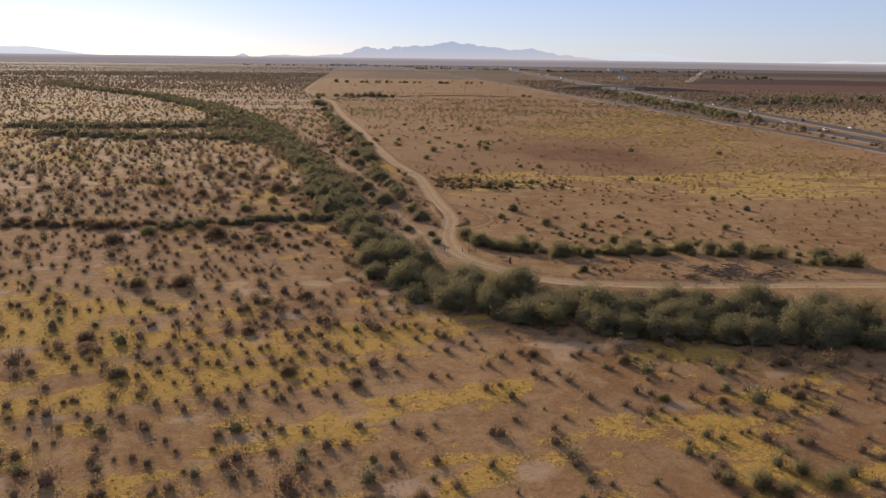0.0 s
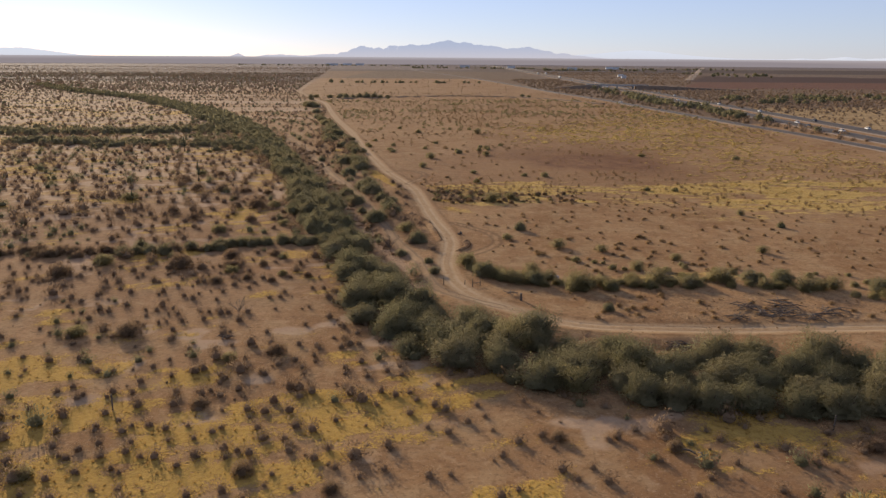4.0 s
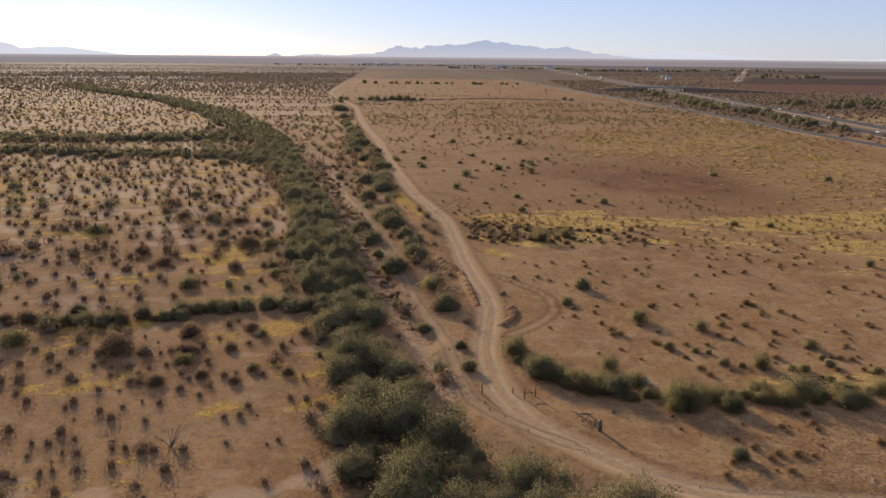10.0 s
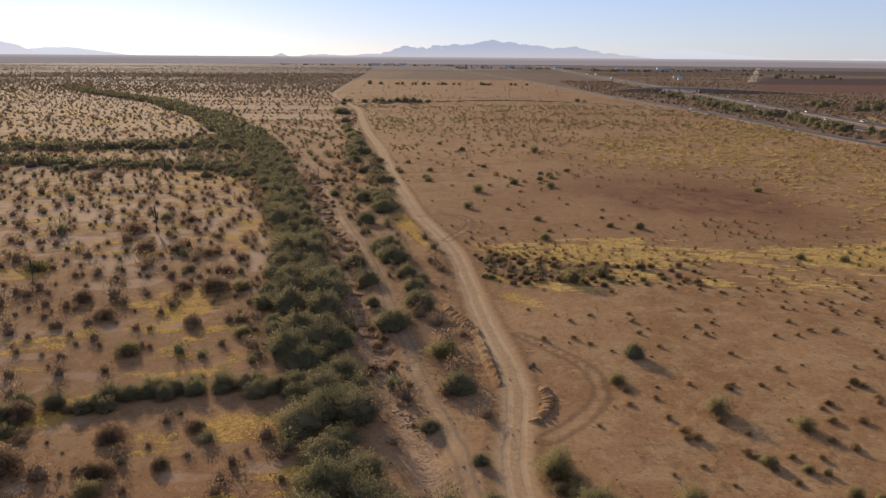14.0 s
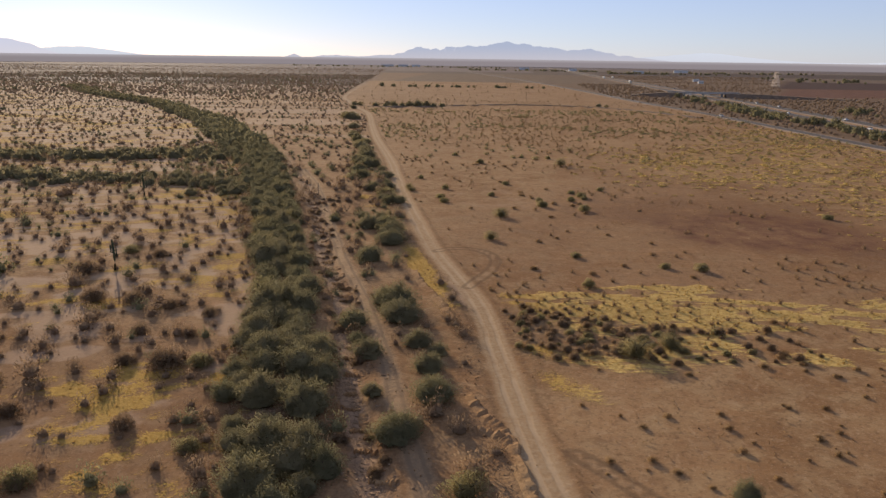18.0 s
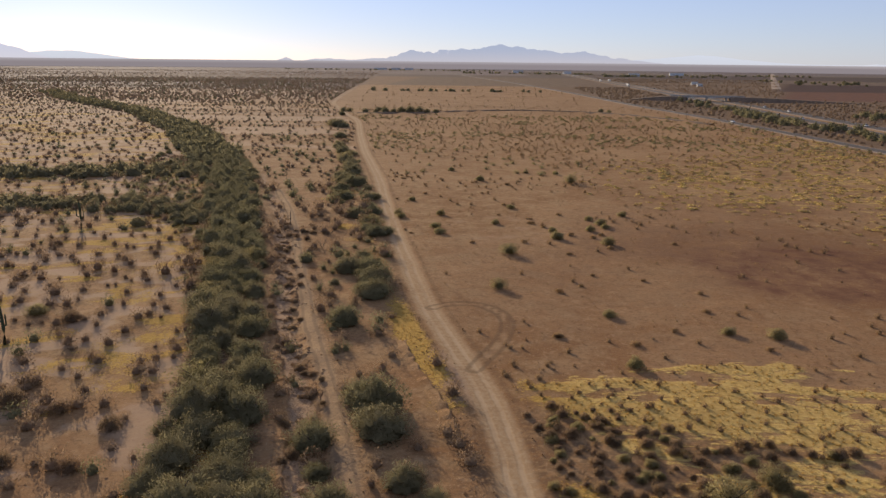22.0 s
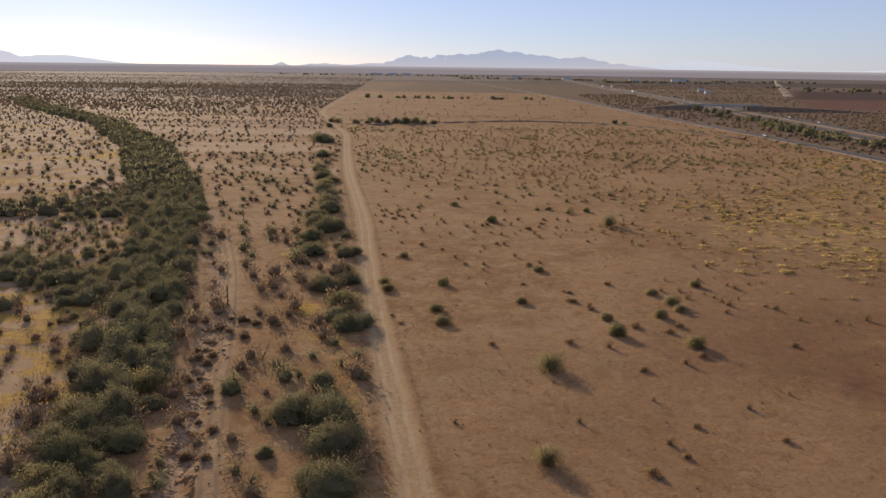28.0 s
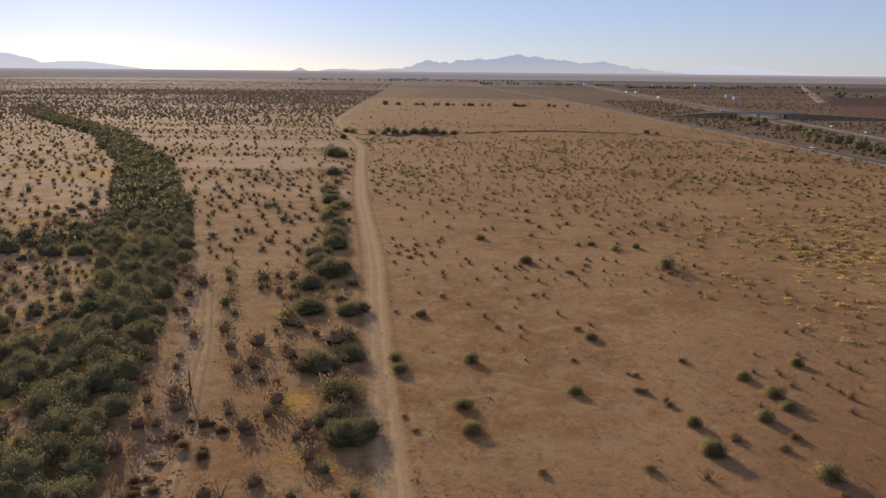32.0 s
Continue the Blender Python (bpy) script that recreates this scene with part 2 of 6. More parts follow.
def rough_material(name, a, b, scale, rough=0.85, depth=0.02, metal=0.0):
    mat, nt, bsdf = nodes_of(name)
    tex = nt.nodes.new("ShaderNodeTexCoord").outputs["Object"]
    n1, n2 = grain(nt, scale, 4, 0.65, tex), grain(nt, scale * 7, 3, 0.6, tex)
    c = mix(nt, ramp(nt, n1, 0.3, 0.7), a, b)
    c = mix(nt, ramp(nt, n2, 0.5, 0.8, 0.0, 0.35), c, tuple(v * 0.55 for v in a))
    put(nt, bsdf.inputs["Base Color"], c)
    bsdf.inputs["Roughness"].default_value, bsdf.inputs["Metallic"].default_value = rough, metal
    bsdf.inputs["Specular IOR Level"].default_value = 0.12
    bump(nt, n2, 0.5, depth, bsdf)
    return mat


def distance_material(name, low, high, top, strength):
    """Far hills with the haze painted in as their own glow: paler at their foot."""
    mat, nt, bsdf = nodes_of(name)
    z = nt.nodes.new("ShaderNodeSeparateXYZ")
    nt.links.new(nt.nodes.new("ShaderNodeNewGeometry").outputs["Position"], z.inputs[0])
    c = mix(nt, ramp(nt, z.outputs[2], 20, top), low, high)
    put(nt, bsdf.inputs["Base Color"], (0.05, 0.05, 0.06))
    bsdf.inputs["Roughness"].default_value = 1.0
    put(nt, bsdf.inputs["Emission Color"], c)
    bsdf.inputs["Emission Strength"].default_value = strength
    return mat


SOIL = soil_material()
MESQUITE = leaf_material("mesquite_leaves", (0.215, 0.195, 0.108), (0.385, 0.345, 0.18), (0.38, 0.31, 0.18), 0.58)
PALO = leaf_material("palo_verde_leaves", (0.29, 0.25, 0.12), (0.48, 0.41, 0.195), (0.43, 0.34, 0.18), 0.6)
CREOSOTE = leaf_material("creosote_leaves", (0.27, 0.19, 0.12), (0.44, 0.32, 0.195), (0.42, 0.265, 0.165), 0.5)
BURSAGE = leaf_material("bunch_grass_leaves", (0.30, 0.195, 0.10), (0.50, 0.345, 0.18), (0.40, 0.26, 0.14), 0.5)
PALE_STRAW = leaf_material("pale_straw", (0.58, 0.43, 0.14), (0.80, 0.62, 0.25), (0.66, 0.49, 0.18), 0.4)
STRAW = leaf_material("dry_grass", (0.36, 0.205, 0.05), (0.50, 0.31, 0.09), (0.42, 0.25, 0.08), 0.35)
BARK = rough_material("bark", (0.085, 0.06, 0.045), (0.15, 0.115, 0.085), 3.0)
DEADWOOD = rough_material("dead_wood", (0.10, 0.075, 0.055), (0.20, 0.16, 0.125), 4.0)
CACTUS = rough_material("saguaro_skin", (0.045, 0.055, 0.03), (0.09, 0.10, 0.055), 1.5)

ASPHALT = rough_material("old_asphalt", (0.075, 0.063, 0.056), (0.10, 0.086, 0.076), 0.4, 0.9, 0.01)
GRAVEL = rough_material("pale_gravel", (0.26, 0.19, 0.135), (0.34, 0.26, 0.19), 0.5, 0.95, 0.03)
CONCRETE = rough_material("concrete", (0.36, 0.33, 0.30), (0.48, 0.45, 0.41), 0.7, 0.85, 0.01)
EARTHWORK = rough_material("scrubby_embankment", (0.12, 0.085, 0.06), (0.20, 0.14, 0.095), 0.25, 0.95, 0.1)
WHITE_PAINT = rough_material("white_vehicle_paint", (0.60, 0.60, 0.59), (0.68, 0.68, 0.67), 0.8, 0.35, 0.0)
DARK_PAINT = rough_material("dark_vehicle_paint", (0.04, 0.045, 0.06), (0.06, 0.065, 0.08), 0.8, 0.3, 0.0)
RED_PAINT = rough_material("red_vehicle_paint", (0.42, 0.06, 0.03), (0.50, 0.09, 0.04), 0.8, 0.3, 0.0)
RUBBER = rough_material("tyre_rubber", (0.02, 0.02, 0.02), (0.035, 0.035, 0.035), 5.0, 0.8, 0.0)
STEEL = rough_material("wheel_steel", (0.30, 0.30, 0.30), (0.42, 0.42, 0.42), 3.0, 0.45, 0.0, 0.8)
TINTED = rough_material("dark_glazing", (0.015, 0.018, 0.02), (0.025, 0.028, 0.03), 2.0, 0.08, 0.0)
CLAY = rough_material("pale_clay", (0.21, 0.135, 0.08), (0.30, 0.20, 0.125), 1.5, 0.95, 0.05)
ROCK = rough_material("pale_rock", (0.38, 0.30, 0.22), (0.52, 0.43, 0.33), 2.0, 0.9, 0.05)
# ---- the lie of the land ----
def polyline_distance(px, py, line):
    """Distance to a line of (x, y) places, signed by its side (right positive)."""
    best, side = np.full(px.shape, 1e9), np.ones(px.shape)
    for (ax, ay), (bx, by) in zip(line[:-1], line[1:]):
        dx, dy = bx - ax, by - ay
        s = np.clip(((px - ax) * dx + (py - ay) * dy) / (dx * dx + dy * dy), 0, 1)
        ox, oy = px - ax - s * dx, py - ay - s * dy
        d = np.hypot(ox, oy)
        near = d < best
        best = np.where(near, d, best)
        side = np.where(near, np.sign(dx * oy - dy * ox) * -1, side)
    return best * np.where(side == 0, 1, side)


def smooth_line(line, n=4):
    """The same line with rounded corners (Catmull-Rom)."""
    p = [np.array(q, float) for q in line]
    p = [2 * p[0] - p[1], *p, 2 * p[-1] - p[-2]]
    out = []
    for a, b, c, d in zip(p[:-3], p[1:-2], p[2:-1], p[3:]):
        for k in range(n):
            t = k / n
            out.append(0.5 * (2 * b + (c - a) * t + (2 * a - 5 * b + 4 * c - d) * t * t + (3 * b - a - 3 * c + d) * t ** 3))
    out.append(p[-2])
    return [tuple(q) for q in out]


def lattice(ix, iy, seed):
    h = np.sin(ix * 127.1 + iy * 311.7 + seed * 74.7) * 43758.5453
    return h - np.floor(h)


def value_noise(x, y, size, seed=0):
    x, y = np.asarray(x, float) / size, np.asarray(y, float) / size
    ix, iy = np.floor(x), np.floor(y)
    u, v = x - ix, y - iy
    u, v = u * u * (3 - 2 * u), v * v * (3 - 2 * v)
    a, b = lattice(ix, iy, seed), lattice(ix + 1, iy, seed)
    c, d = lattice(ix, iy + 1, seed), lattice(ix + 1, iy + 1, seed)
    return (a * (1 - u) + b * u) * (1 - v) + (c * (1 - u) + d * u) * v


def ease(v, lo, hi):
    t = np.clip((v - lo) / (hi - lo), 0, 1)
    return t * t * (3 - 2 * t)


ROAD = smooth_line([(160, 136), (90, 132), (53, 130), (42, 129.3), (28, 129.8), (21.6, 130.7), (16.4, 133), (11.9, 137.1), (7, 142), (3.3, 148.6), (0.9, 157.4), (0.2, 168), (0.8, 176),
                    (1, 184.5), (-0.2, 194), (-3, 208.5), (-5.7, 227), (-9.5, 252), (-15.4, 272), (-21, 291), (-27.5, 320), (-33, 345), (-42, 390), (-49, 427), (-58, 467),
                    (-70, 520), (-85, 595), (-97, 660), (-107, 705), (-127, 767), (-148, 845), (-173, 949), (-205, 1200), (-237, 1455)])
WASH_TRACK = smooth_line([(9, 139.5), (3, 144), (-1, 148.5), (-2.6, 153), (-3.8, 158.9), (-4.8, 165), (-6.8, 173), (-10.4, 183.7), (-13.6, 196.7), (-16.5, 207), (-22, 228), (-29, 252),
                          (-37, 275), (-43, 295), (-50, 318), (-57, 342), (-66, 370), (-78, 402)])
LOOP_A = smooth_line([(-19.5, 288), (-15.5, 290.5), (-12, 290.5), (-8, 286.5), (-6.9, 280), (-8.6, 271), (-11.8, 262)])
LOOP_B = smooth_line([(2, 203), (6.4, 198.1), (10.7, 191.4), (11.3, 183.3), (7.6, 176), (3.5, 171)])
DITCH = smooth_line([(-118, 769), (-77, 778), (-39, 808), (2, 829), (43, 826), (80, 808), (109, 769), (140, 703)])
SIDE_PATH = smooth_line([(-127, 767), (-150, 700), (-170, 690), (-190, 740), (-215, 900), (-250, 1100)])
BELT = [(130, 100), (80, 105), (60, 108), (45, 109), (30, 110), (18, 114), (6, 120), (-4, 128), (-10.5, 140), (-13.2, 152), (-19.5, 172), (-26.5, 193), (-32.5, 210), (-35.5, 223), (-41, 247),
        (-50.5, 275), (-60, 308), (-69, 333), (-80, 365), (-96, 410), (-118.5, 465), (-151, 525), (-187, 600), (-232, 665), (-281, 745), (-357, 831), (-440, 925), (-560, 1090)]
BELT_HALF = [7.5, 7.5, 7.5, 7.5, 7, 7, 7, 5.5, 3.6, 3.2, 3.2, 4, 5.5, 5, 3.6, 4, 4.5, 4.8, 6, 8, 9.5, 10, 9, 9, 9, 10, 10, 11]
HEDGE_A = [(-25, 182), (-38, 182), (-44, 178), (-50, 174.5), (-59, 172), (-80, 170), (-105, 172)]
HEDGE_C = [(-84, 350), (-95, 360), (-106, 367), (-118, 371), (-140, 366), (-165, 370), (-200, 376)]
HEDGE_B = [(-116, 428), (-137, 432), (-155, 430), (-170, 424), (-200, 420), (-240, 425)]
WASH = smooth_line([(40, 121), (22, 124), (8, 131), (-1, 140), (-5.5, 155), (-10, 172), (-17, 193), (-23, 212), (-31.5, 248), (-43, 283), (-49, 305), (-57, 332), (-66, 362), (-80, 400), (-95, 440)])


def relief(x, y):
    """Height of the ground."""
    x, y = np.asarray(x, float), np.asarray(y, float)
    near = 1 - ease(np.hypot(x, y - 250), 500, 1200)
    z = near * (0.4 * (value_noise(x, y, 31, 1) - 0.5) + 0.16 * (value_noise(x, y, 9, 2) - 0.5) + 0.10 * (value_noise(x, y, 2.7, 3) - 0.5))
    wash = np.abs(polyline_distance(x, y, WASH))
    z -= 0.75 * (1 - ease(wash + 2.0 * (value_noise(x, y, 5, 4) - 0.5), 1.2, 2.8))
    road = np.abs(polyline_distance(x, y, ROAD))
    z = z * ease(road, 1.6, 5.0)
    z += 0.22 * np.exp(-((road - 2.9) / 0.6) ** 2) * value_noise(x, y, 6, 5) - 0.10 * (1 - ease(road, 1.2, 2.4))
    ditch = np.abs(polyline_distance(x, y, DITCH))
    z += 0.9 * np.exp(-((ditch - 3.0) / 2.0) ** 2) - 0.6 * np.exp(-(ditch / 2.0) ** 2)
    return z


def spread_axis(lo, hi, step, far_lo, far_hi, grow):
    mid = list(np.arange(lo, hi + 1e-6, step))
    d, v = step, mid[-1]
    while v < far_hi:
        d *= grow
        v += d
        mid.append(min(v, far_hi))
    d, v, back_ = step, mid[0], []
    while v > far_lo:
        d *= grow
        v -= d
        back_.append(max(v, far_lo))
    return np.array(back_[::-1] + mid)


def build_ground():
    xs = spread_axis(-75, 62, 1.25, -4800, 4800, 1.055)
    ys = spread_axis(48, 430, 1.25, -4000, 4800, 1.055)
    gx, gy = np.meshgrid(xs, ys)
    x, y = gx.ravel(), gy.ravel()
    z = relief(x, y)
    nx, ny = len(xs), len(ys)
    i = (np.arange(ny - 1)[:, None] * nx + np.arange(nx - 1)[None]).ravel()
    faces = np.stack([i, i + 1, i + nx + 1, i + nx], 1)
    me = bpy.data.meshes.new("ground")
    me.from_pydata(np.stack([x, y, z], 1).tolist(), [], faces.tolist())
    me.polygons.foreach_set("use_smooth", np.ones(len(faces), bool))

    def attr(name, kind, values):
        a = me.attributes.new(name, kind, "POINT")
        a.data.foreach_set("value" if kind == "FLOAT" else "color", np.ascontiguousarray(values, np.float32).ravel())

    road = polyline_distance(x, y, ROAD)
    attr("across", "FLOAT", np.clip(road, -60, 60))
    one_, two_ = polyline_distance(x, y, WASH_TRACK), polyline_distance(x, y, SIDE_PATH)
    second = np.where(np.abs(one_) < np.abs(two_), one_, two_)
    loops = np.minimum(np.abs(polyline_distance(x, y, LOOP_A)), np.abs(polyline_distance(x, y, LOOP_B)))
    attr("across_b", "FLOAT", np.clip(second, -60, 60))
    grass, burn, pale, litter, cut = covers(x, y)
    one = np.ones_like(x)
    attr("cover", "FLOAT_COLOR", np.stack([np.clip(1 - loops / 5.0, 0, 1), grass, burn, one], 1))
    attr("cover_b", "FLOAT_COLOR", np.stack([pale, litter, cut, one], 1))
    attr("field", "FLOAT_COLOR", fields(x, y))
    me.materials.append(SOIL)
    return tagged(new("ground", me), "flat brown desert soil with tracks, silt and dry grass", "ground", kind="structure")


def blob(x, y, cx, cy, rx, ry, turn=0.0):
    c, s = math.cos(radians(turn)), math.sin(radians(turn))
    u, v = ((x - cx) * c + (y - cy) * s) / rx, (-(x - cx) * s + (y - cy) * c) / ry
    return np.exp(-(u * u + v * v) ** 2)


def belt_reach(x, y):
    """Distance from the middle of the tree belt as a share of its half width."""
    best = np.full(np.shape(x), 1e9)
    for (a, b, ha, hb) in zip(BELT[:-1], BELT[1:], BELT_HALF[:-1], BELT_HALF[1:]):
        best = np.minimum(best, np.abs(polyline_distance(x, y, [a, b])) / (0.5 * (ha + hb)))
    return best


def left_of_belt(x, y):
    return polyline_distance(x, y, BELT) < 0


def covers(x, y):
    """Shares of dry grass, burnt or red soil, pale silt and plant litter."""
    left = left_of_belt(x, y)
    # streaks of yellow that lie across the slope, thick near the start and thin further on
    u, v = x * 0.96 + y * 0.28, -x * 0.28 + y * 0.96
    fit = value_noise(u, v * 1.9, 10, 11) * 0.48 + value_noise(u, v * 2.0, 3.0, 12) * 0.40 + value_noise(x, y, 34, 10) * 0.30
    near = np.interp(y, [40, 75, 112, 130, 200, 240, 300, 480], [0.10, 0.13, 0.09, -0.04, -0.05, 0.0, 0.08, 0.04]) - 0.02 - 0.15 * ease(x, -10, 22) * (y < 118)
    grass = np.where(left, ease(fit + near, 0.58, 0.86), 0)
    side_belt = -polyline_distance(x, y, BELT) - 6
    strip_in = left * np.exp(-((side_belt - 6) / 6.0) ** 2) * ease(y, 228, 262) * (1 - ease(y, 430, 480))
    grass = np.maximum(grass, 0.95 * strip_in * ease(value_noise(x, y, 5, 21) * 0.7 + value_noise(x, y, 1.8, 25) * 0.3, 0.42, 0.8))
    ragged = 5.0 * (value_noise(x, y, 9, 22) - 0.5) + 3.0 * (value_noise(x, y, 3, 23) - 0.5)
    top = np.interp(x, [-8, 0, 8, 20, 34, 45, 66, 110], [257, 261, 262.5, 266, 268, 266, 263, 272]) + ragged
    foot = np.interp(x, [-6, 2, 8, 15, 23, 34, 45, 60, 93, 120], [253, 249, 245, 243, 240, 243, 246, 247, 241, 236]) + ragged
    band = ease(x, -8, -2) * ease(y, foot - 1.5, foot + 1.5) * (1 - ease(y, top - 1.2, top + 1.2))
    streak = 0.55 * value_noise(x * 0.30 - 0.1 * y, y + 0.12 * x, 2.6, 13) + 0.45 * value_noise(x * 0.45, y, 8, 19) + 0.22 * value_noise(x, y, 1.6, 18)
    grass = np.maximum(grass, 1.5 * band * ease(streak, 0.46, 0.86))
    below = ease(x, -6, 0) * ease(y, 226, 232) * (1 - ease(y, foot - 2, foot + 1)) * (1 - ease(x, 45, 70))
    grass = np.maximum(grass, 0.85 * below * ease(value_noise(x * 0.5, y + 0.3 * x, 4, 24), 0.45, 0.8))
    for cx, cy, rx, ry, turn, amount in ((3, 220, 6, 2.5, -50, 0.75), (9, 228.5, 10, 3, -15, 0.85), (-20.8, 274, 3.0, 20, 17, 1.3), (-14, 251, 3, 3, 0, 0.8), (45, 158, 14, 2.5, 5, 0.7), (-46.2, 350, 3.0, 3.6, 0, 1.25),
                                         (-35, 325, 2, 20, 15, 0.5), (20, 247, 18, 5, 5, 0.6), (-30, 172, 5, 4, 0, 0.9), (-45, 365, 3, 3, 0, 0.8), (-58, 388, 5, 3, 0, 0.7), (-54, 402, 3, 4, 0, 0.7), (-41, 336, 4, 2, 0, 0.6), (-62, 425, 6, 4, 0, 0.7)):
        grass = np.maximum(grass, amount * blob(x, y, cx, cy, rx, ry, turn) * (0.5 + 0.7 * value_noise(x, y, 1.5, 14)))
    grass = np.maximum(grass, 1.3 * blob(x, y, 108, 245, 52, 30, 20) * ease(streak, 0.42, 0.85))
    flecks = ease(value_noise(x * 0.5, y, 4.0, 15), 0.5, 0.75)
    grass = np.maximum(grass, (0.08 + 0.32 * flecks) * (blob(x, y, 90, 440, 48, 62, -20) + blob(x, y, 130, 330, 42, 80, 0) + 0.8 * blob(x, y, 150, 520, 40, 90, 0)))
    grass = grass * ease(np.abs(polyline_distance(x, y, ROAD)), 2.5, 3.5)
    burn = 0.85 * blob(x, y, 58, 316, 24, 20, -10) + 0.35 * blob(x, y, 30, 300, 60, 60) + 0.4 * blob(x, y, -58, 185, 55, 55) + 0.3 * blob(x, y, 40, 80, 28, 22) + 0.42 * blob(x, y, 62, 345, 62, 80, 0) * ease(value_noise(x, y, 26, 63), 0.2, 0.7)
    spots = value_noise(u, v * 1.5, 7, 16) * 0.6 + value_noise(x, y, 2.6, 17) * 0.4
    pale = np.where(left, ease(spots + 0.22 * ease(y, 160, 260), 0.5, 0.85), 0.45 * ease(spots, 0.45, 0.85))
    pale = np.maximum(pale, 0.6 * blob(x, y, -8, 352, 22, 26, 10) * ease(spots, 0.3, 0.7))
    pale = np.maximum(pale, 0.75 * np.exp(-(np.abs(polyline_distance(x, y, WASH) + 0.3) / 2.4) ** 4) * (y > 150))
    pale = np.maximum(pale, 0.9 * blob(x, y, -15.0, 260, 2.6, 13, 17))
    pale = np.maximum(pale, (polyline_distance(x, y, ROAD) < -3) * ease(y, 400, 520) * (0.18 + 0.6 * ease(value_noise(x * 0.22, y, 16, 51), 0.35, 0.75)))
    reach = belt_reach(x, y)
    litter = np.clip(1.3 - reach, 0, 1) * 0.9
    litter = np.maximum(litter, 0.55 * blob(x, y, 8, 240, 18, 14))
    side = polyline_distance(x, y, WASH)
    cut = np.exp(-((side + 0.3) / 2.2) ** 2) * (y > 140) + 0.8 * np.exp(-((side - 5.0) / 2.0) ** 2) * (y > 180) * (y < 300)
    cut = np.maximum(cut, 0.9 * blob(x, y, 48, 139, 26, 9, 8))
    cut = np.maximum(cut, 0.8 * blob(x, y, -26, 160, 3, 9, 0))
    verge = polyline_distance(x, y, ROAD)
    cut = np.maximum(cut, 0.9 * np.exp(-((verge + 4.6) / 1.9) ** 2) * ease(y, 172, 184) * (1 - ease(y, 262, 285)))
    return grass, np.clip(burn, 0, 1), pale, litter, np.clip(cut, 0, 1)


def fields(x, y):
    """Far scrub plains and ploughed fields, the farthest plains paled for haze: colour and share."""
    r = np.hypot(x, y)
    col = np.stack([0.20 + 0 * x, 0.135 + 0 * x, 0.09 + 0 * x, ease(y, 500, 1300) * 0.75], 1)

    def lay(inside, rgb, share=1.0):
        col[inside, :3], col[inside, 3] = rgb, share

    hw = x - 232
    bare = (polyline_distance(x, y, FRONTAGE) < -6) & (polyline_distance(x, y, ROAD) > 0) & (y < 1500)
    lay(bare & (y > 830), (0.33, 0.21, 0.12), 0.3)
    lay(bare & (y <= 830), (0.26, 0.165, 0.095), 0.0)
    scrub = (polyline_distance(x, y, FRONTAGE) > 4) & (hw < -12) & (y > 500)
    lay(scrub, (0.155, 0.11, 0.075), 0.8)
    east = (hw > 14) & (y > 250)
    lay(east, (0.40, 0.285, 0.14), 0.7)
    lay(east & (y > 640 + 0.1 * x), (0.17, 0.12, 0.08), 0.85)
    beyond = x > 478 + 0.343 * (y - 1520)
    lay(east & beyond & (y > 1080), (0.17, 0.09, 0.062), 1.0)
    lay(east & beyond & (y > 1420), (0.085, 0.056, 0.047), 1.0)
    lay(east & (y > 1900 - 0.3 * (x - 600)), (0.19, 0.14, 0.10), 1.0)
    lay(east & (y > 2300 - 0.2 * (x - 600)), (0.11, 0.085, 0.07), 1.0)
    lay(east & (y > 3000), (0.20, 0.16, 0.125), 1.0)
    lay((y > 1500) & (hw < -12) & (x > -200), (0.19, 0.135, 0.09), 1.0)
    lay((y > 2300) & (hw < 100) & (x > -700), (0.15, 0.115, 0.09), 1.0)
    plain = (y > 800) & (polyline_distance(x, y, ROAD) < -3)
    col[plain, :3], col[plain, 3] = (0.30, 0.215, 0.155), 0.6 * ease(y[plain], 800, 1150)
    # the outermost plains: soil colour lightened and greyed to paint in distance haze
    lay((y > 1250) & (x < -120) & (polyline_distance(x, y, ROAD) < -3), (0.185, 0.14, 0.115), 1.0)
    lay((y > 1600) & (y < 1720) & (x < -300), (0.2, 0.15, 0.12), 1.0)
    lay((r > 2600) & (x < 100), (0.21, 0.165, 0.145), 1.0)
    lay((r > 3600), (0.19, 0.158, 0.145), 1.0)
    return col


FRONTAGE = smooth_line([(222, 120), (205, 260), (198, 354), (191, 434), (179, 530), (163, 700), (146, 830), (122, 1000), (67, 1484), (-52, 2237), (-250, 3500)])
HIGHWAY = [(232, -600), (228, 300), (232, 600), (238, 1000), (243, 1600), (250, 4500)]
build_ground()

# ---- plants ----
def mesh_from(name, verts, faces, mat, smooth=True):
    me = bpy.data.meshes.new(name)
    me.from_pydata(verts.tolist(), [], [tuple(f) for f in faces])
    me.polygons.foreach_set("use_smooth", np.full(len(me.polygons), smooth))
    me.materials.append(mat)
    return me


def part(name, me, parent, label=""):
    ob = new(name, me)
    ob.parent = parent
    return tagged(ob, label)


def empty(name, m):
    ob = new(name)
    ob.empty_display_size = 0.2
    ob.matrix_basis = m
    return ob


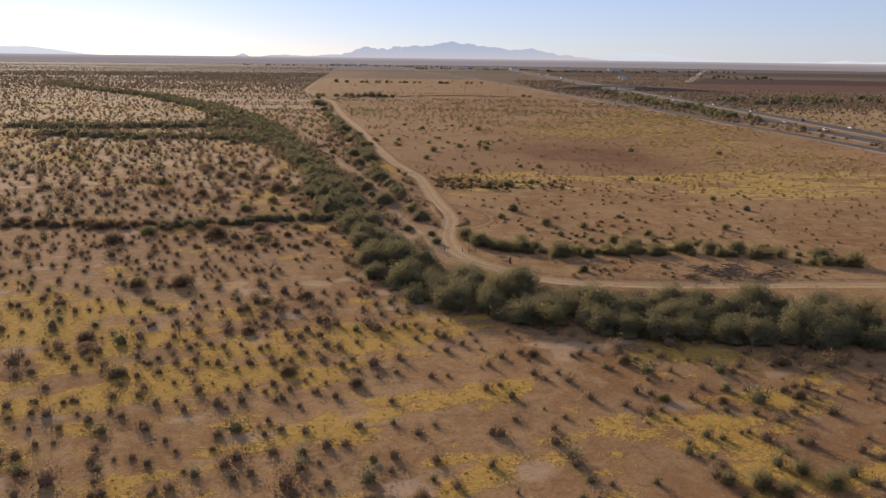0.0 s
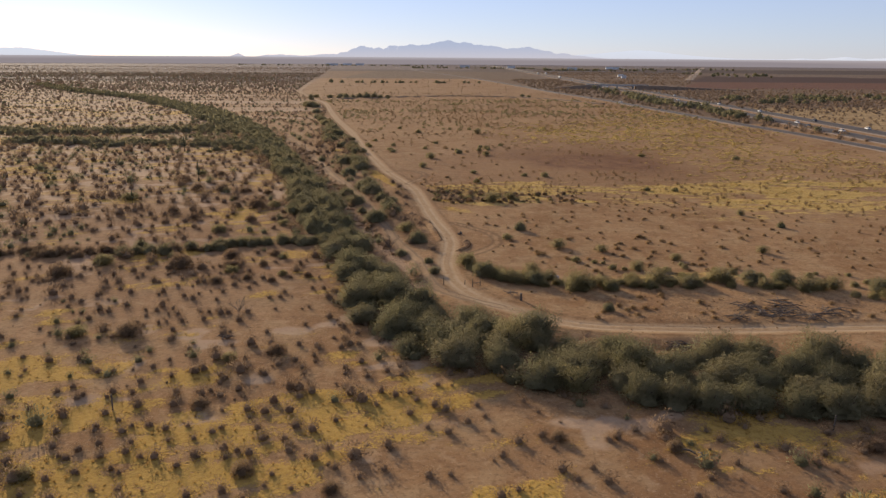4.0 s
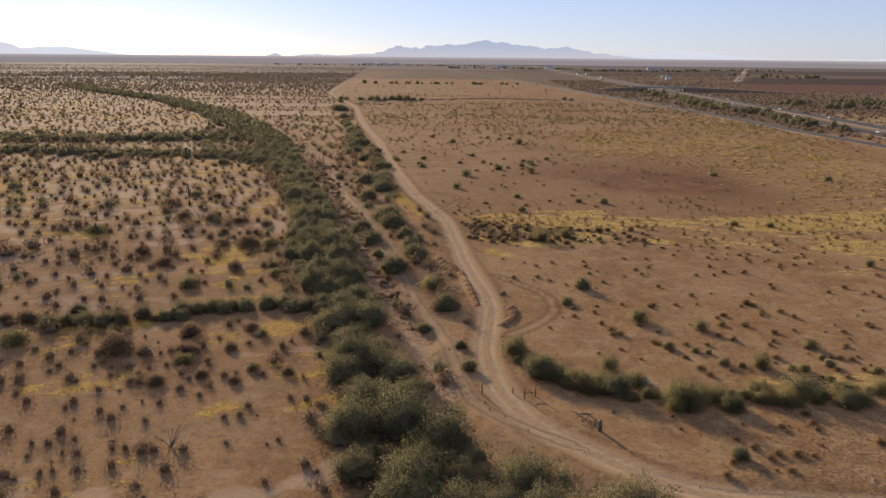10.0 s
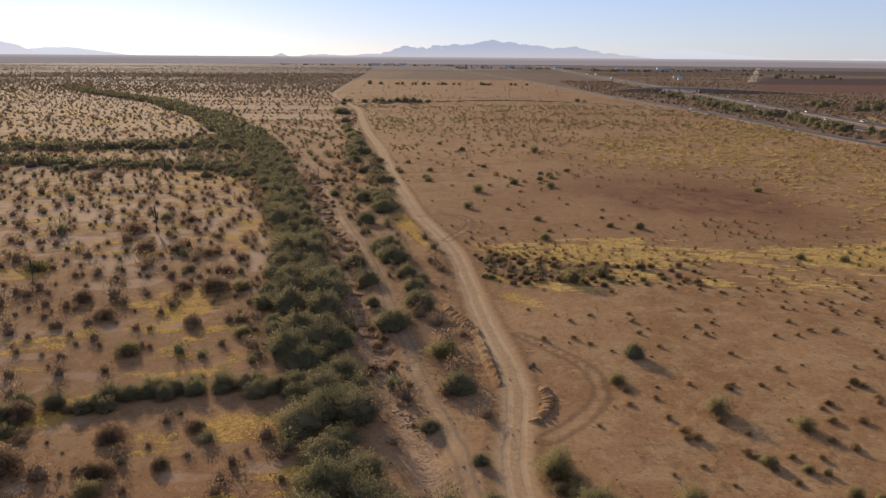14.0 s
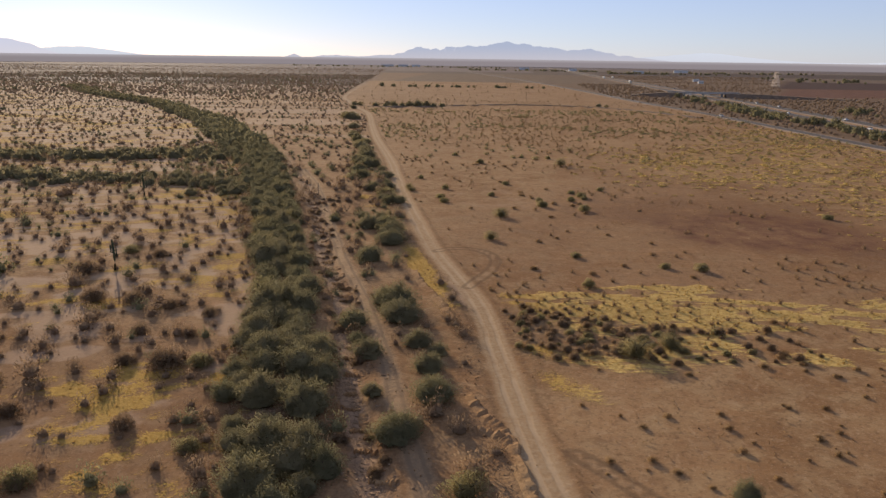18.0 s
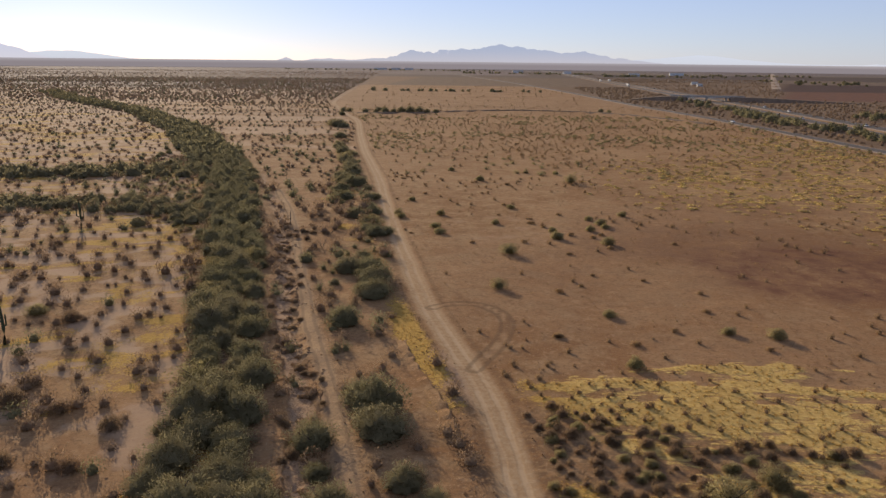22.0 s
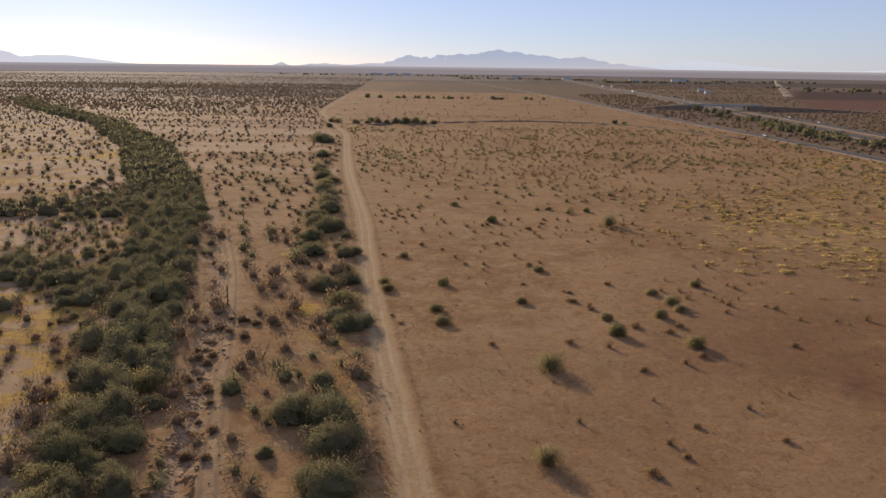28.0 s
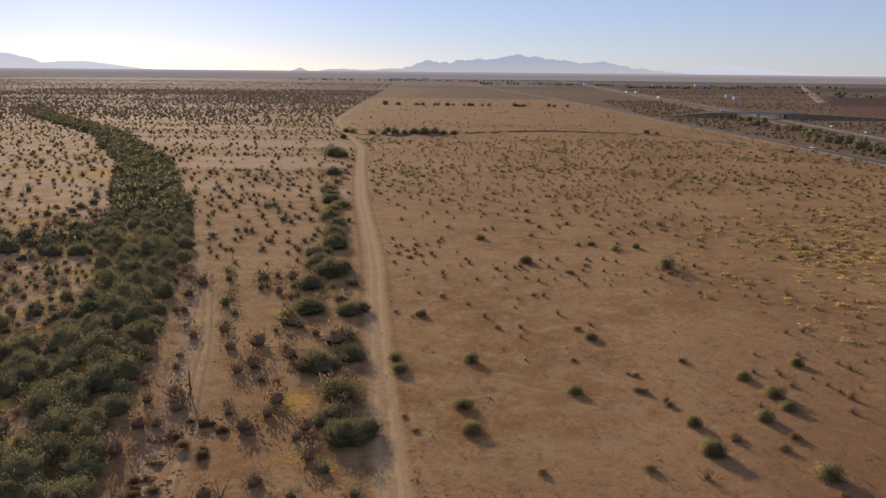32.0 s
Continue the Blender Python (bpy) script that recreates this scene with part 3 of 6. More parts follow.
def tube(points, radii, sides=6):
    """Verts and faces of a tapering limb along points."""
    verts, faces = [], []
    for n, (p, r) in enumerate(zip(points, radii)):
        ahead = Vector(points[min(n + 1, len(points) - 1)]) - Vector(points[max(n - 1, 0)])
        q = ahead.to_track_quat("Z", "Y")
        for k in range(sides):
            a = 2 * math.pi * k / sides
            verts.append(Vector(p) + q @ Vector((r * math.cos(a), r * math.sin(a), 0)))
        if n:
            for k in range(sides):
                a, b = (n - 1) * sides + k, (n - 1) * sides + (k + 1) % sides
                faces.append((a, b, b + sides, a + sides))
    faces.append(tuple(range((len(points) - 1) * sides, len(points) * sides)))
    return [tuple(v) for v in verts], faces


def join(pieces):
    verts, faces = [], []
    for v, f in pieces:
        n = len(verts)
        verts += list(v)
        faces += [tuple(i + n for i in q) for q in f]
    return np.array(verts), faces


def leaf_cloud(rng, lumps, count, size, inner=0.66, slim=0.24):
    """Narrow leaf sprays on and in the given lumps (centre and radii), pointing outward and up."""
    weights = np.array([r[0] * r[1] + r[0] * r[2] for _, r in lumps])
    pick = rng.choice(len(lumps), count, p=weights / weights.sum())
    c, r = np.array([q[0] for q in lumps])[pick], np.array([q[1] for q in lumps])[pick]
    d = rng.normal(size=(count, 3))
    d /= np.linalg.norm(d, axis=1)[:, None]
    d[:, 2] = np.where(d[:, 2] < -0.3, -d[:, 2], d[:, 2])
    p = c + d * r * rng.uniform(inner, 1.08, (count, 1))
    p[:, 2] = np.maximum(p[:, 2], 0.04 + 0.1 * rng.random(count))
    ahead = d + np.array([0, 0, 0.4]) + rng.normal(size=(count, 3)) * 0.7
    ahead /= np.linalg.norm(ahead, axis=1)[:, None]
    side = np.cross(ahead, rng.normal(size=(count, 3)))
    side /= np.linalg.norm(side, axis=1)[:, None] + 1e-9
    s = size * rng.uniform(0.6, 1.45, (count, 1))
    v = np.stack([p - side * s * slim * 0.5, p + ahead * s * 0.5 - side * s * slim, p + ahead * s, p + ahead * s * 0.5 + side * s * slim], 1)
    return [tuple(q) for q in v.reshape(-1, 3)], [(4 * n, 4 * n + 1, 4 * n + 2, 4 * n + 3) for n in range(count)]


def puff_normals(v, lumps):
    """Normals that point out of the nearest lump, so that a crown is shaded as soft masses."""
    v = np.asarray(v)
    c, r = np.array([q[0] for q in lumps]), np.array([q[1] for q in lumps])
    off = (v[:, None] - c[None]) / r[None]
    near = np.argmin((off ** 2).sum(-1), 1)
    n = off[np.arange(len(v)), near] * 0.8 + np.array([0, 0, 0.9])
    return n / (np.linalg.norm(n, axis=1)[:, None] + 1e-9)


def soften_normals(me, n):
    me.polygons.foreach_set("use_smooth", np.ones(len(me.polygons), bool))
    me.normals_split_custom_set_from_vertices(n.tolist())
    return me


def core_ball(rng, c, r, rings=4, sides=7):
    verts, faces = [], []
    for i in range(rings + 1):
        th = math.pi * i / rings
        for k in range(sides):
            a = 2 * math.pi * (k + 0.5 * (i % 2)) / sides
            j = rng.uniform(0.82, 1.1)
            verts.append((c[0] + r[0] * j * math.sin(th) * math.cos(a), c[1] + r[1] * j * math.sin(th) * math.sin(a), max(0.05, c[2] + r[2] * j * math.cos(th))))
    for i in range(rings):
        for k in range(sides):
            a, b = i * sides + k, i * sides + (k + 1) % sides
            faces.append((a, b, b + sides, a + sides))
    return verts, faces


class Dome:
    """An uneven rounded crown that reaches down towards the ground: radius 1, height tall."""

    def __init__(self, rng, tall, lobes=9, swell=0.26, waist=0.22, tuck=0.4):
        d = rng.normal(size=(lobes, 3))
        d[:, 2] = d[:, 2] * 0.7 + 0.25
        self.lobe = d / np.linalg.norm(d, axis=1)[:, None]
        self.size, self.tall, self.waist = swell * rng.uniform(0.3, 1.2, lobes), tall, waist * tall
        self.tuck, self.lift = tuck, 0.8
        self.sharp = rng.uniform(10, 42, lobes)[None]

    def at(self, d, share):
        """Places at share of the way out along directions d."""
        r = 0.70 + (self.size[None] * np.exp(self.sharp * (d @ self.lobe.T - 1))).max(1)
        up = np.where(d[:, 2] > 0, self.tall - self.waist, self.waist * 5)
        p = d * (r * share)[:, None]
        p[:, :2] *= (1 - self.tuck * np.clip(-d[:, 2:], 0, 0.4))
        p[:, 2] = np.maximum(self.waist + p[:, 2] * up, 0.02)
        return p

    def core(self, rng, rings, sides, share):
        th = np.linspace(0.02, 1.95, rings)[:, None] + 0 * np.arange(sides)[None]
        a = 2 * math.pi * (np.arange(sides)[None] + 0.5 * (np.arange(rings)[:, None] % 2)) / sides
        d = np.stack([np.sin(th) * np.cos(a), np.sin(th) * np.sin(a), np.cos(th)], -1).reshape(-1, 3)
        v = self.at(d, share * rng.uniform(0.86, 1.08, len(d)))
        f = []
        for i in range(rings - 1):
            for k in range(sides):
                q, w = i * sides + k, i * sides + (k + 1) % sides
                f.append((q, q + sides, w + sides, w))
        return [tuple(q) for q in v], f

    def sprays(self, rng, count, size, slim, lo, hi, up=0.4):
        """Slim twigs with leaves that stand out of the crown."""
        d = rng.normal(size=(count, 3))
        d /= np.linalg.norm(d, axis=1)[:, None]
        d[:, 2] = np.where(d[:, 2] < -0.15, -d[:, 2], d[:, 2])
        p = self.at(d, rng.uniform(lo, hi, count))
        ahead = d + np.array([0, 0, up]) + rng.normal(size=(count, 3)) * 0.55
        ahead /= np.linalg.norm(ahead, axis=1)[:, None]
        side = np.cross(ahead, rng.normal(size=(count, 3)))
        side /= np.linalg.norm(side, axis=1)[:, None] + 1e-9
        s = size * rng.uniform(0.5, 1.5, (count, 1))
        v = np.stack([p - side * s * slim * 0.6, p + ahead * s * 0.5 - side * s * slim, p + ahead * s, p + ahead * s * 0.5 + side * s * slim], 1)
        return [tuple(q) for q in v.reshape(-1, 3)], [(4 * n, 4 * n + 1, 4 * n + 2, 4 * n + 3) for n in range(count)]

    def normals(self, v):
        n = np.asarray(v) - np.array([0, 0, self.waist * 0.8])
        n = n / (np.linalg.norm(n, axis=1)[:, None] + 1e-9) + np.array([0, 0, self.lift])
        return n / (np.linalg.norm(n, axis=1)[:, None] + 1e-9)


def tree_meshes(seed, mat, leaves, leaf, lobes, inner):
    """Trunk and crown of a many-stemmed desert tree, about 1 m in crown radius and 1.35 m high."""
    rng = np.random.default_rng(seed)
    dome = Dome(rng, 1.3, lobes, 0.44, 0.10, 0.9)
    dome.lift = 1.5
    v, f = join([dome.core(rng, 12, 18, inner), dome.sprays(rng, leaves, leaf, 0.17, inner * 0.88, 1.09)])
    crown = soften_normals(mesh_from("crown", v, f, mat), dome.normals(v))
    limbs = []
    for k in range(5):
        a = 1.26 * k + rng.uniform(-0.3, 0.3)
        top = (0.55 * math.cos(a), 0.55 * math.sin(a), rng.uniform(0.6, 0.95))
        limbs.append(tube([(0.05 * math.cos(k), 0.05 * math.sin(k), -0.12), (top[0] * 0.35, top[1] * 0.35, top[2] * 0.5), top], [0.045, 0.032, 0.012], 5))
    trunk = mesh_from("trunk", *join(limbs), BARK)
    return trunk, crown


def bush_meshes(seed, mat, leaves, leaf, stems=7, tall=1.0, share=0.62, slim=0.045):
    """A dense twiggy shrub: stems that fan out of the ground and a fuzz of fine sprays; about 1 m in radius."""
    rng = np.random.default_rng(seed)
    limbs = []
    for k in range(stems):
        a, d = 2 * math.pi * k / stems + rng.uniform(-0.4, 0.4), rng.uniform(0.2, 0.62)
        top = (d * math.cos(a), d * math.sin(a), tall * rng.uniform(0.5, 0.85) * (1.1 - 0.5 * d))
        limbs.append(tube([(0, 0, -0.1), (top[0] * 0.4, top[1] * 0.4, top[2] * 0.55), top], [0.022, 0.014, 0.006], 3))
    dome = Dome(rng, tall, 12, 0.36, 0.07, 0.6)
    dome.lift = 1.1
    v, f = join([dome.core(rng, 6, 10, share), dome.sprays(rng, leaves, leaf, slim, min(0.5, share), 1.15, 0.6)])
    return mesh_from("woody_base", *join(limbs), BARK), soften_normals(mesh_from("foliage", v, f, mat), dome.normals(v))


def stuff_mesh(name, pieces, places, mat, soft=True):
    """Many small plants as one mesh. pieces: (verts, faces of four); places: rows of x, y, z, width, height, turn, kind."""
    vs, fs, ns, base = [], [], [], 0
    for k, (v, f) in enumerate(pieces):
        rows = places[places[:, 6] == k]
        if not len(rows):
            continue
        c, s = np.cos(rows[:, 5])[:, None], np.sin(rows[:, 5])[:, None]
        x = (v[None, :, 0] * c - v[None, :, 1] * s) * rows[:, 3, None] + rows[:, 0, None]
        y = (v[None, :, 0] * s + v[None, :, 1] * c) * rows[:, 3, None] + rows[:, 1, None]
        z = v[None, :, 2] * rows[:, 4, None] + rows[:, 2, None]
        vs.append(np.stack([x, y, z], -1).reshape(-1, 3))
        n = puff_normals(v, [((0, 0, 0.1), (1, 1, 0.8))])
        ns.append(np.stack([n[None, :, 0] * c - n[None, :, 1] * s, n[None, :, 0] * s + n[None, :, 1] * c, 0 * c + n[None, :, 2]], -1).reshape(-1, 3))
        fs.append((f[None] + (base + np.arange(len(rows)) * len(v))[:, None, None]).reshape(-1, 4))
        base += len(rows) * len(v)
    vs, fs = np.concatenate(vs), np.concatenate(fs)
    me = bpy.data.meshes.new(name)
    me.vertices.add(len(vs)), me.loops.add(fs.size), me.polygons.add(len(fs))
    me.vertices.foreach_set("co", vs.astype(np.float32).ravel())
    me.loops.foreach_set("vertex_index", fs.astype(np.int32).ravel())
    me.polygons.foreach_set("loop_start", np.arange(0, fs.size, 4, dtype=np.int32))
    me.materials.append(mat)
    me.update(calc_edges=True)
    if soft:
        soften_normals(me, np.concatenate(ns))
    return me


def quads(pieces):
    v, f = join(pieces)
    return np.array(v), np.array([q for q in f if len(q) == 4])


def scatter(rng, box, spacing, keep):
    """Places of random plants in a box, about spacing apart, thinned by keep(x, y)."""
    x0, x1, y0, y1 = box
    nx, ny = max(1, int((x1 - x0) / spacing)), max(1, int((y1 - y0) / spacing))
    gx, gy = np.meshgrid(np.arange(nx), np.arange(ny))
    x = x0 + (gx.ravel() + rng.uniform(-0.05, 1.05, nx * ny)) * spacing
    y = y0 + (gy.ravel() + rng.uniform(-0.05, 1.05, nx * ny)) * spacing
    ok = (rng.random(len(x)) < keep(x, y)) & (np.abs(x + 0.06 * y) < 0.66 * (y + 30) + 25)
    return x[ok], y[ok]


rng = np.random.default_rng(5)
NEAR_TREES = [tree_meshes(30 + k, MESQUITE if k < 3 else PALO, 6500, 0.062, 46, 0.70 if k < 3 else 0.40) for k in range(4)]
TREES = [tree_meshes(20 + k, MESQUITE if k < 4 else PALO, 4200 if k < 4 else 3600, 0.066 if k < 4 else 0.085, 44 + k % 3, 0.74 if k < 4 else 0.40) for k in range(6)]
SHRUBS = [bush_meshes(40 + k, CREOSOTE, 3800, 0.095, 12 + k % 3, 1.05, 0.45, 0.16) for k in range(4)]
OLIVES = [bush_meshes(50 + k, PALO, 3600, 0.09, 9 + k % 3, 0.95, 0.45, 0.17) for k in range(4)]
LOWS = [bush_meshes(60 + k, BURSAGE, 1000, 0.14, 7, 0.62, 0.28, 0.12) for k in range(3)]


def thing(name, meshes, parts, label, category, group, x, y, wide, high, turn, sink=0.0):
    ob = empty(name, Matrix.LocRotScale((x, y, float(relief(x, y)) - sink), Euler((0, 0, turn)), (wide, wide, high)))
    for p, me in zip(parts, meshes):
        part(p, me, ob)
    return tagged(ob, label, category, group)


def tree(x, y, wide, high, label, group, kind=None, name="mesquite_tree"):
    k = int(rng.choice(5, p=[0.23, 0.23, 0.23, 0.23, 0.08])) if kind is None else kind + (kind == 4 and rng.random() < 0.5)
    return thing(name, TREES[k] if y > 165 else NEAR_TREES[k if k < 3 else 3 if k > 3 else int(x) % 3], ("trunk", "crown"), label, "tree", group, x, y, wide, high / 1.35, rng.uniform(0, 6.28))


def belt_trees():
    """The thick belt of mesquite along the wash: the nearest as single trees, the rest joined."""
    spots = []
    for _ in range(9000):
        n = int(rng.integers(len(BELT) - 1))
        (ax, ay), (bx, by) = BELT[n], BELT[n + 1]
        length = math.hypot(bx - ax, by - ay)
        if rng.random() > length / 60:
            continue
        t, off = rng.random(), np.clip(rng.normal() * 0.62, -1.05, 1.05) * BELT_HALF[n]
        x, y = ax + (bx - ax) * t - (by - ay) / length * off, ay + (by - ay) * t + (bx - ax) / length * off
        gap = 3.5 - 0.5 * (y > 250) + max(0.0, (y - 300) / 200)
        if (x - 32.5) ** 2 + (y - 122.5) ** 2 < 30 or abs(x + 0.06 * y) > 0.58 * y + 20 or any((x - p) ** 2 + (y - q) ** 2 < gap * gap for p, q in spots):
            continue
        spots.append((x, y))
    spots.sort(key=lambda q: q[1])
    for x, y in spots[:170]:
        w = rng.uniform(1.8, 3.7) * (1.1 if y < 150 else 1.0)
        tree(x, y, w, w * rng.uniform(0.95, 1.4), "grey-green mesquite in the dense belt along the wash", "mesquite belt")
    for x, y in spots[:170]:
        if rng.random() < 0.16:
            a, r = rng.uniform(0, 6.28), rng.uniform(0.9, 1.5)
            x, y = x + 4.0 * math.cos(a), y + 4.0 * math.sin(a)
            if 0.75 < float(belt_reach(np.array([x]), np.array([y]))[0]) < 1.35 and abs(float(polyline_distance(np.array([x]), np.array([y]), ROAD)[0])) > 4.5:
                tree(x, y, r, r * 1.2, "young mesquite at the edge of the belt", "mesquite belt")
    rest = spots[170:]
    small = []
    for k in range(4):
        r = np.random.default_rng(80 + k)
        dome = Dome(r, 1.25, 16, 0.42, 0.10, 0.9)
        small.append(quads([dome.core(r, 10, 16, 0.76), dome.sprays(r, 1500, 0.065, 0.19, 0.7, 1.08)] if k < 3 else [dome.core(r, 6, 9, 0.9), dome.sprays(r, 60, 0.36, 0.25, 0.7, 1.0)]))
    rows = np.array([(x, y, 0, w := rng.uniform(2.2, 3.6), w * rng.uniform(0.8, 1.1), rng.uniform(0, 6.28), rng.integers(3) if y < 470 else 3) for x, y in rest])
    tagged(new("mesquite_thicket", stuff_mesh("mesquite_thicket", small, rows, MESQUITE)), "far thicket of grey-green mesquite along the wash", "thicket", kind="stuff")
    return small


FAR_TREE = belt_trees()
# single mesquites between the wash and the road: x, y, crown radius
for x, y, r in ((-21.2, 242, 2.9), (-23, 248.5, 3.3), (-28.6, 240, 2.4), (-26.7, 234, 1.4), (-24.2, 228, 2.2), (-17.6, 232, 2.0), (-14.6, 229, 1.5), (-15.3, 223.5, 2.0), (-13.8, 214.5, 2.5), (-17.2, 204.5, 2.6),
                (-21.5, 215, 1.3), (-9.1, 194.5, 2.1), (-6.1, 183.5, 2.1), (-9, 174, 1.2), (-2, 158.5, 1.1), (-3.3, 166, 0.9), (-32.5, 278, 2.6), (-30, 292.5, 2.9), (-31.5, 301, 2.9), (-33, 307.5, 3.0),
                (-38, 308.5, 2.7), (-36.3, 318, 1.8), (-38.5, 299.5, 1.0), (-47.6, 315, 1.4)):
    if r > 2.3:
        tree(x + rng.uniform(-1, 1) * r * 0.8, y + rng.uniform(0.5, 1) * r, r * 0.8, r * 0.95, "low mesquite beside a larger one near the wash", "mesquites by the road")
    tree(x, y, r * 1.25, r * 1.35, "single grey-green mesquite between the wash and the dirt road", "mesquites by the road")
for x, y, r in ((-37, 340.5, 2.4), (-40, 352, 2.6), (-45.5, 362, 2.5), (-41.6, 366.5, 2.0), (-46.5, 388, 2.2), (-53.9, 388.5, 2.6), (-56, 414, 3.4), (-60, 420, 3.0), (-61, 440, 3.2), (-64, 452, 2.8),
                (-70, 474, 3.0), (-73, 488, 2.6), (-77, 505, 2.8), (-83, 526, 2.8), (-92, 573, 3.0), (-108, 646, 4.5), (-112, 652, 4.0), (-104, 640, 3.0), (-40, 345, 1.9), (-44, 374, 1.8), (-58, 404, 2.4), (-63, 430, 2.6), (-66, 463, 2.6), (-72, 496, 2.4), (-80, 516, 2.4)):
    tree(x + rng.uniform(-1, 1) * r, y + rng.uniform(0.5, 1.2) * r, r * 0.95, r * 0.95, "low mesquite filling the row beside the dirt road", "mesquites by the road")
    tree(x, y, r * 1.4, r * 1.2, "rounded mesquite in the row beside the dirt road", "mesquites by the road")
# mesquites and palo verdes in the bend and out in the field: x, y, crown radius, kind
for x, y, r, k in ((4, 164, 2.0, 0), (7.2, 157.2, 2.1, 1), (11.2, 154.5, 1.6, 2), (16.3, 160, 1.6, 4), (16.1, 152.5, 2.0, 3), (23.2, 150, 2.6, 0), (36.6, 162, 1.6, 4), (38.2, 153, 2.5, 4),
                   (46.2, 169.5, 1.2, 4), (49.8, 154, 2.2, 2), (55, 154, 1.8, 3), (60.4, 153, 2.0, 1), (62.7, 149, 2.2, 0), (65.7, 175, 1.3, 4), (32.6, 176, 1.3, 2), (17.5, 196, 1.5, 3),
                   (24, 179.5, 1.7, 4), (13.0, 231, 2.3, 4), (18.5, 235.5, 1.6, 4)):
    tree(x, y, r * 1.12, r * 1.5, "feathery olive-green small tree on bare ground beyond the bend", "field trees", k if k % 2 else 4, "palo_verde_tree")
for x, y, r, k in ((76.3, 215, 1.2, 4), (80.3, 200, 1.1, 3), (26, 137.5, 1.0, 3), (-34.8, 366, 1.4, 4), (17.2, 428, 2.3, 4), (-5.8, 327, 2.0, 4), (-8.2, 300.5, 1.6, 4), (75, 147.5, 2.2, 1), (80, 144, 2.4, 0),
                   (68, 150, 1.8, 2), (19.7, 112.5, 2.4, 4), (29, 149, 1.4, 3), (43, 151, 1.6, 1), (33, 154, 1.2, 2), (13, 152, 1.3, 0), (29.6, 63.4, 1.6, 4), (31.6, 62.2, 1.2, 4), (36.7, 63.6, 1.5, 4), (26.8, 64.0, 1.0, 4), (34.6, 66, 1.2, 4)):
    tree(x, y, r * 1.12, r * 1.5, "feathery olive-green small tree on bare ground beyond the bend", "field trees", k if k % 2 else 4, "palo_verde_tree")


def hedge_trees():
    """Thin lines of trees that leave the belt."""
    far = []
    for line, gap, lo, hi, wide, near in ((HEDGE_A, 1.1, 0.9, 2.0, 2.6, True), (HEDGE_B, 0.65, 1.4, 3.0, 12.0, False), (HEDGE_C, 0.8, 1.5, 2.9, 9.0, False)):
        for (ax, ay), (bx, by) in zip(line[:-1], line[1:]):
            n = max(1, int(math.hypot(bx - ax, by - ay) / gap))
            for k in range(n):
                t = (k + rng.uniform(0, 0.9)) / n
                r = rng.uniform(lo, hi)
                x, y = ax + (bx - ax) * t + rng.uniform(-1, 1), ay + (by - ay) * t + rng.normal() * wide * 0.6
                if not near:
                    far.append((x, y, float(relief(x, y)), r, r * rng.uniform(0.8, 1.1), rng.uniform(0, 6.28), 3 if abs(x) > 130 else rng.integers(3)))
                elif (r < 1.3 and x < -44) or x < -66:
                    thing("desert_shrub", SHRUBS[int(rng.integers(4))], ("woody_base", "foliage"), "brown twiggy shrub in the thin line that leaves the belt", "shrub", "hedgerow", x, y, r, r * rng.uniform(0.8, 1.1), rng.uniform(0, 6.28))
                else:
                    tree(x, y, max(r, 1.5), max(r, 1.5) * 1.25, "low mesquite in the thin line that leaves the belt", "hedgerow")
    tagged(new("mesquite_hedgerow", stuff_mesh("mesquite_hedgerow", FAR_TREE, np.array(far), MESQUITE)), "far rows of grey-green mesquite across the plain", "trees", kind="stuff")


hedge_trees()


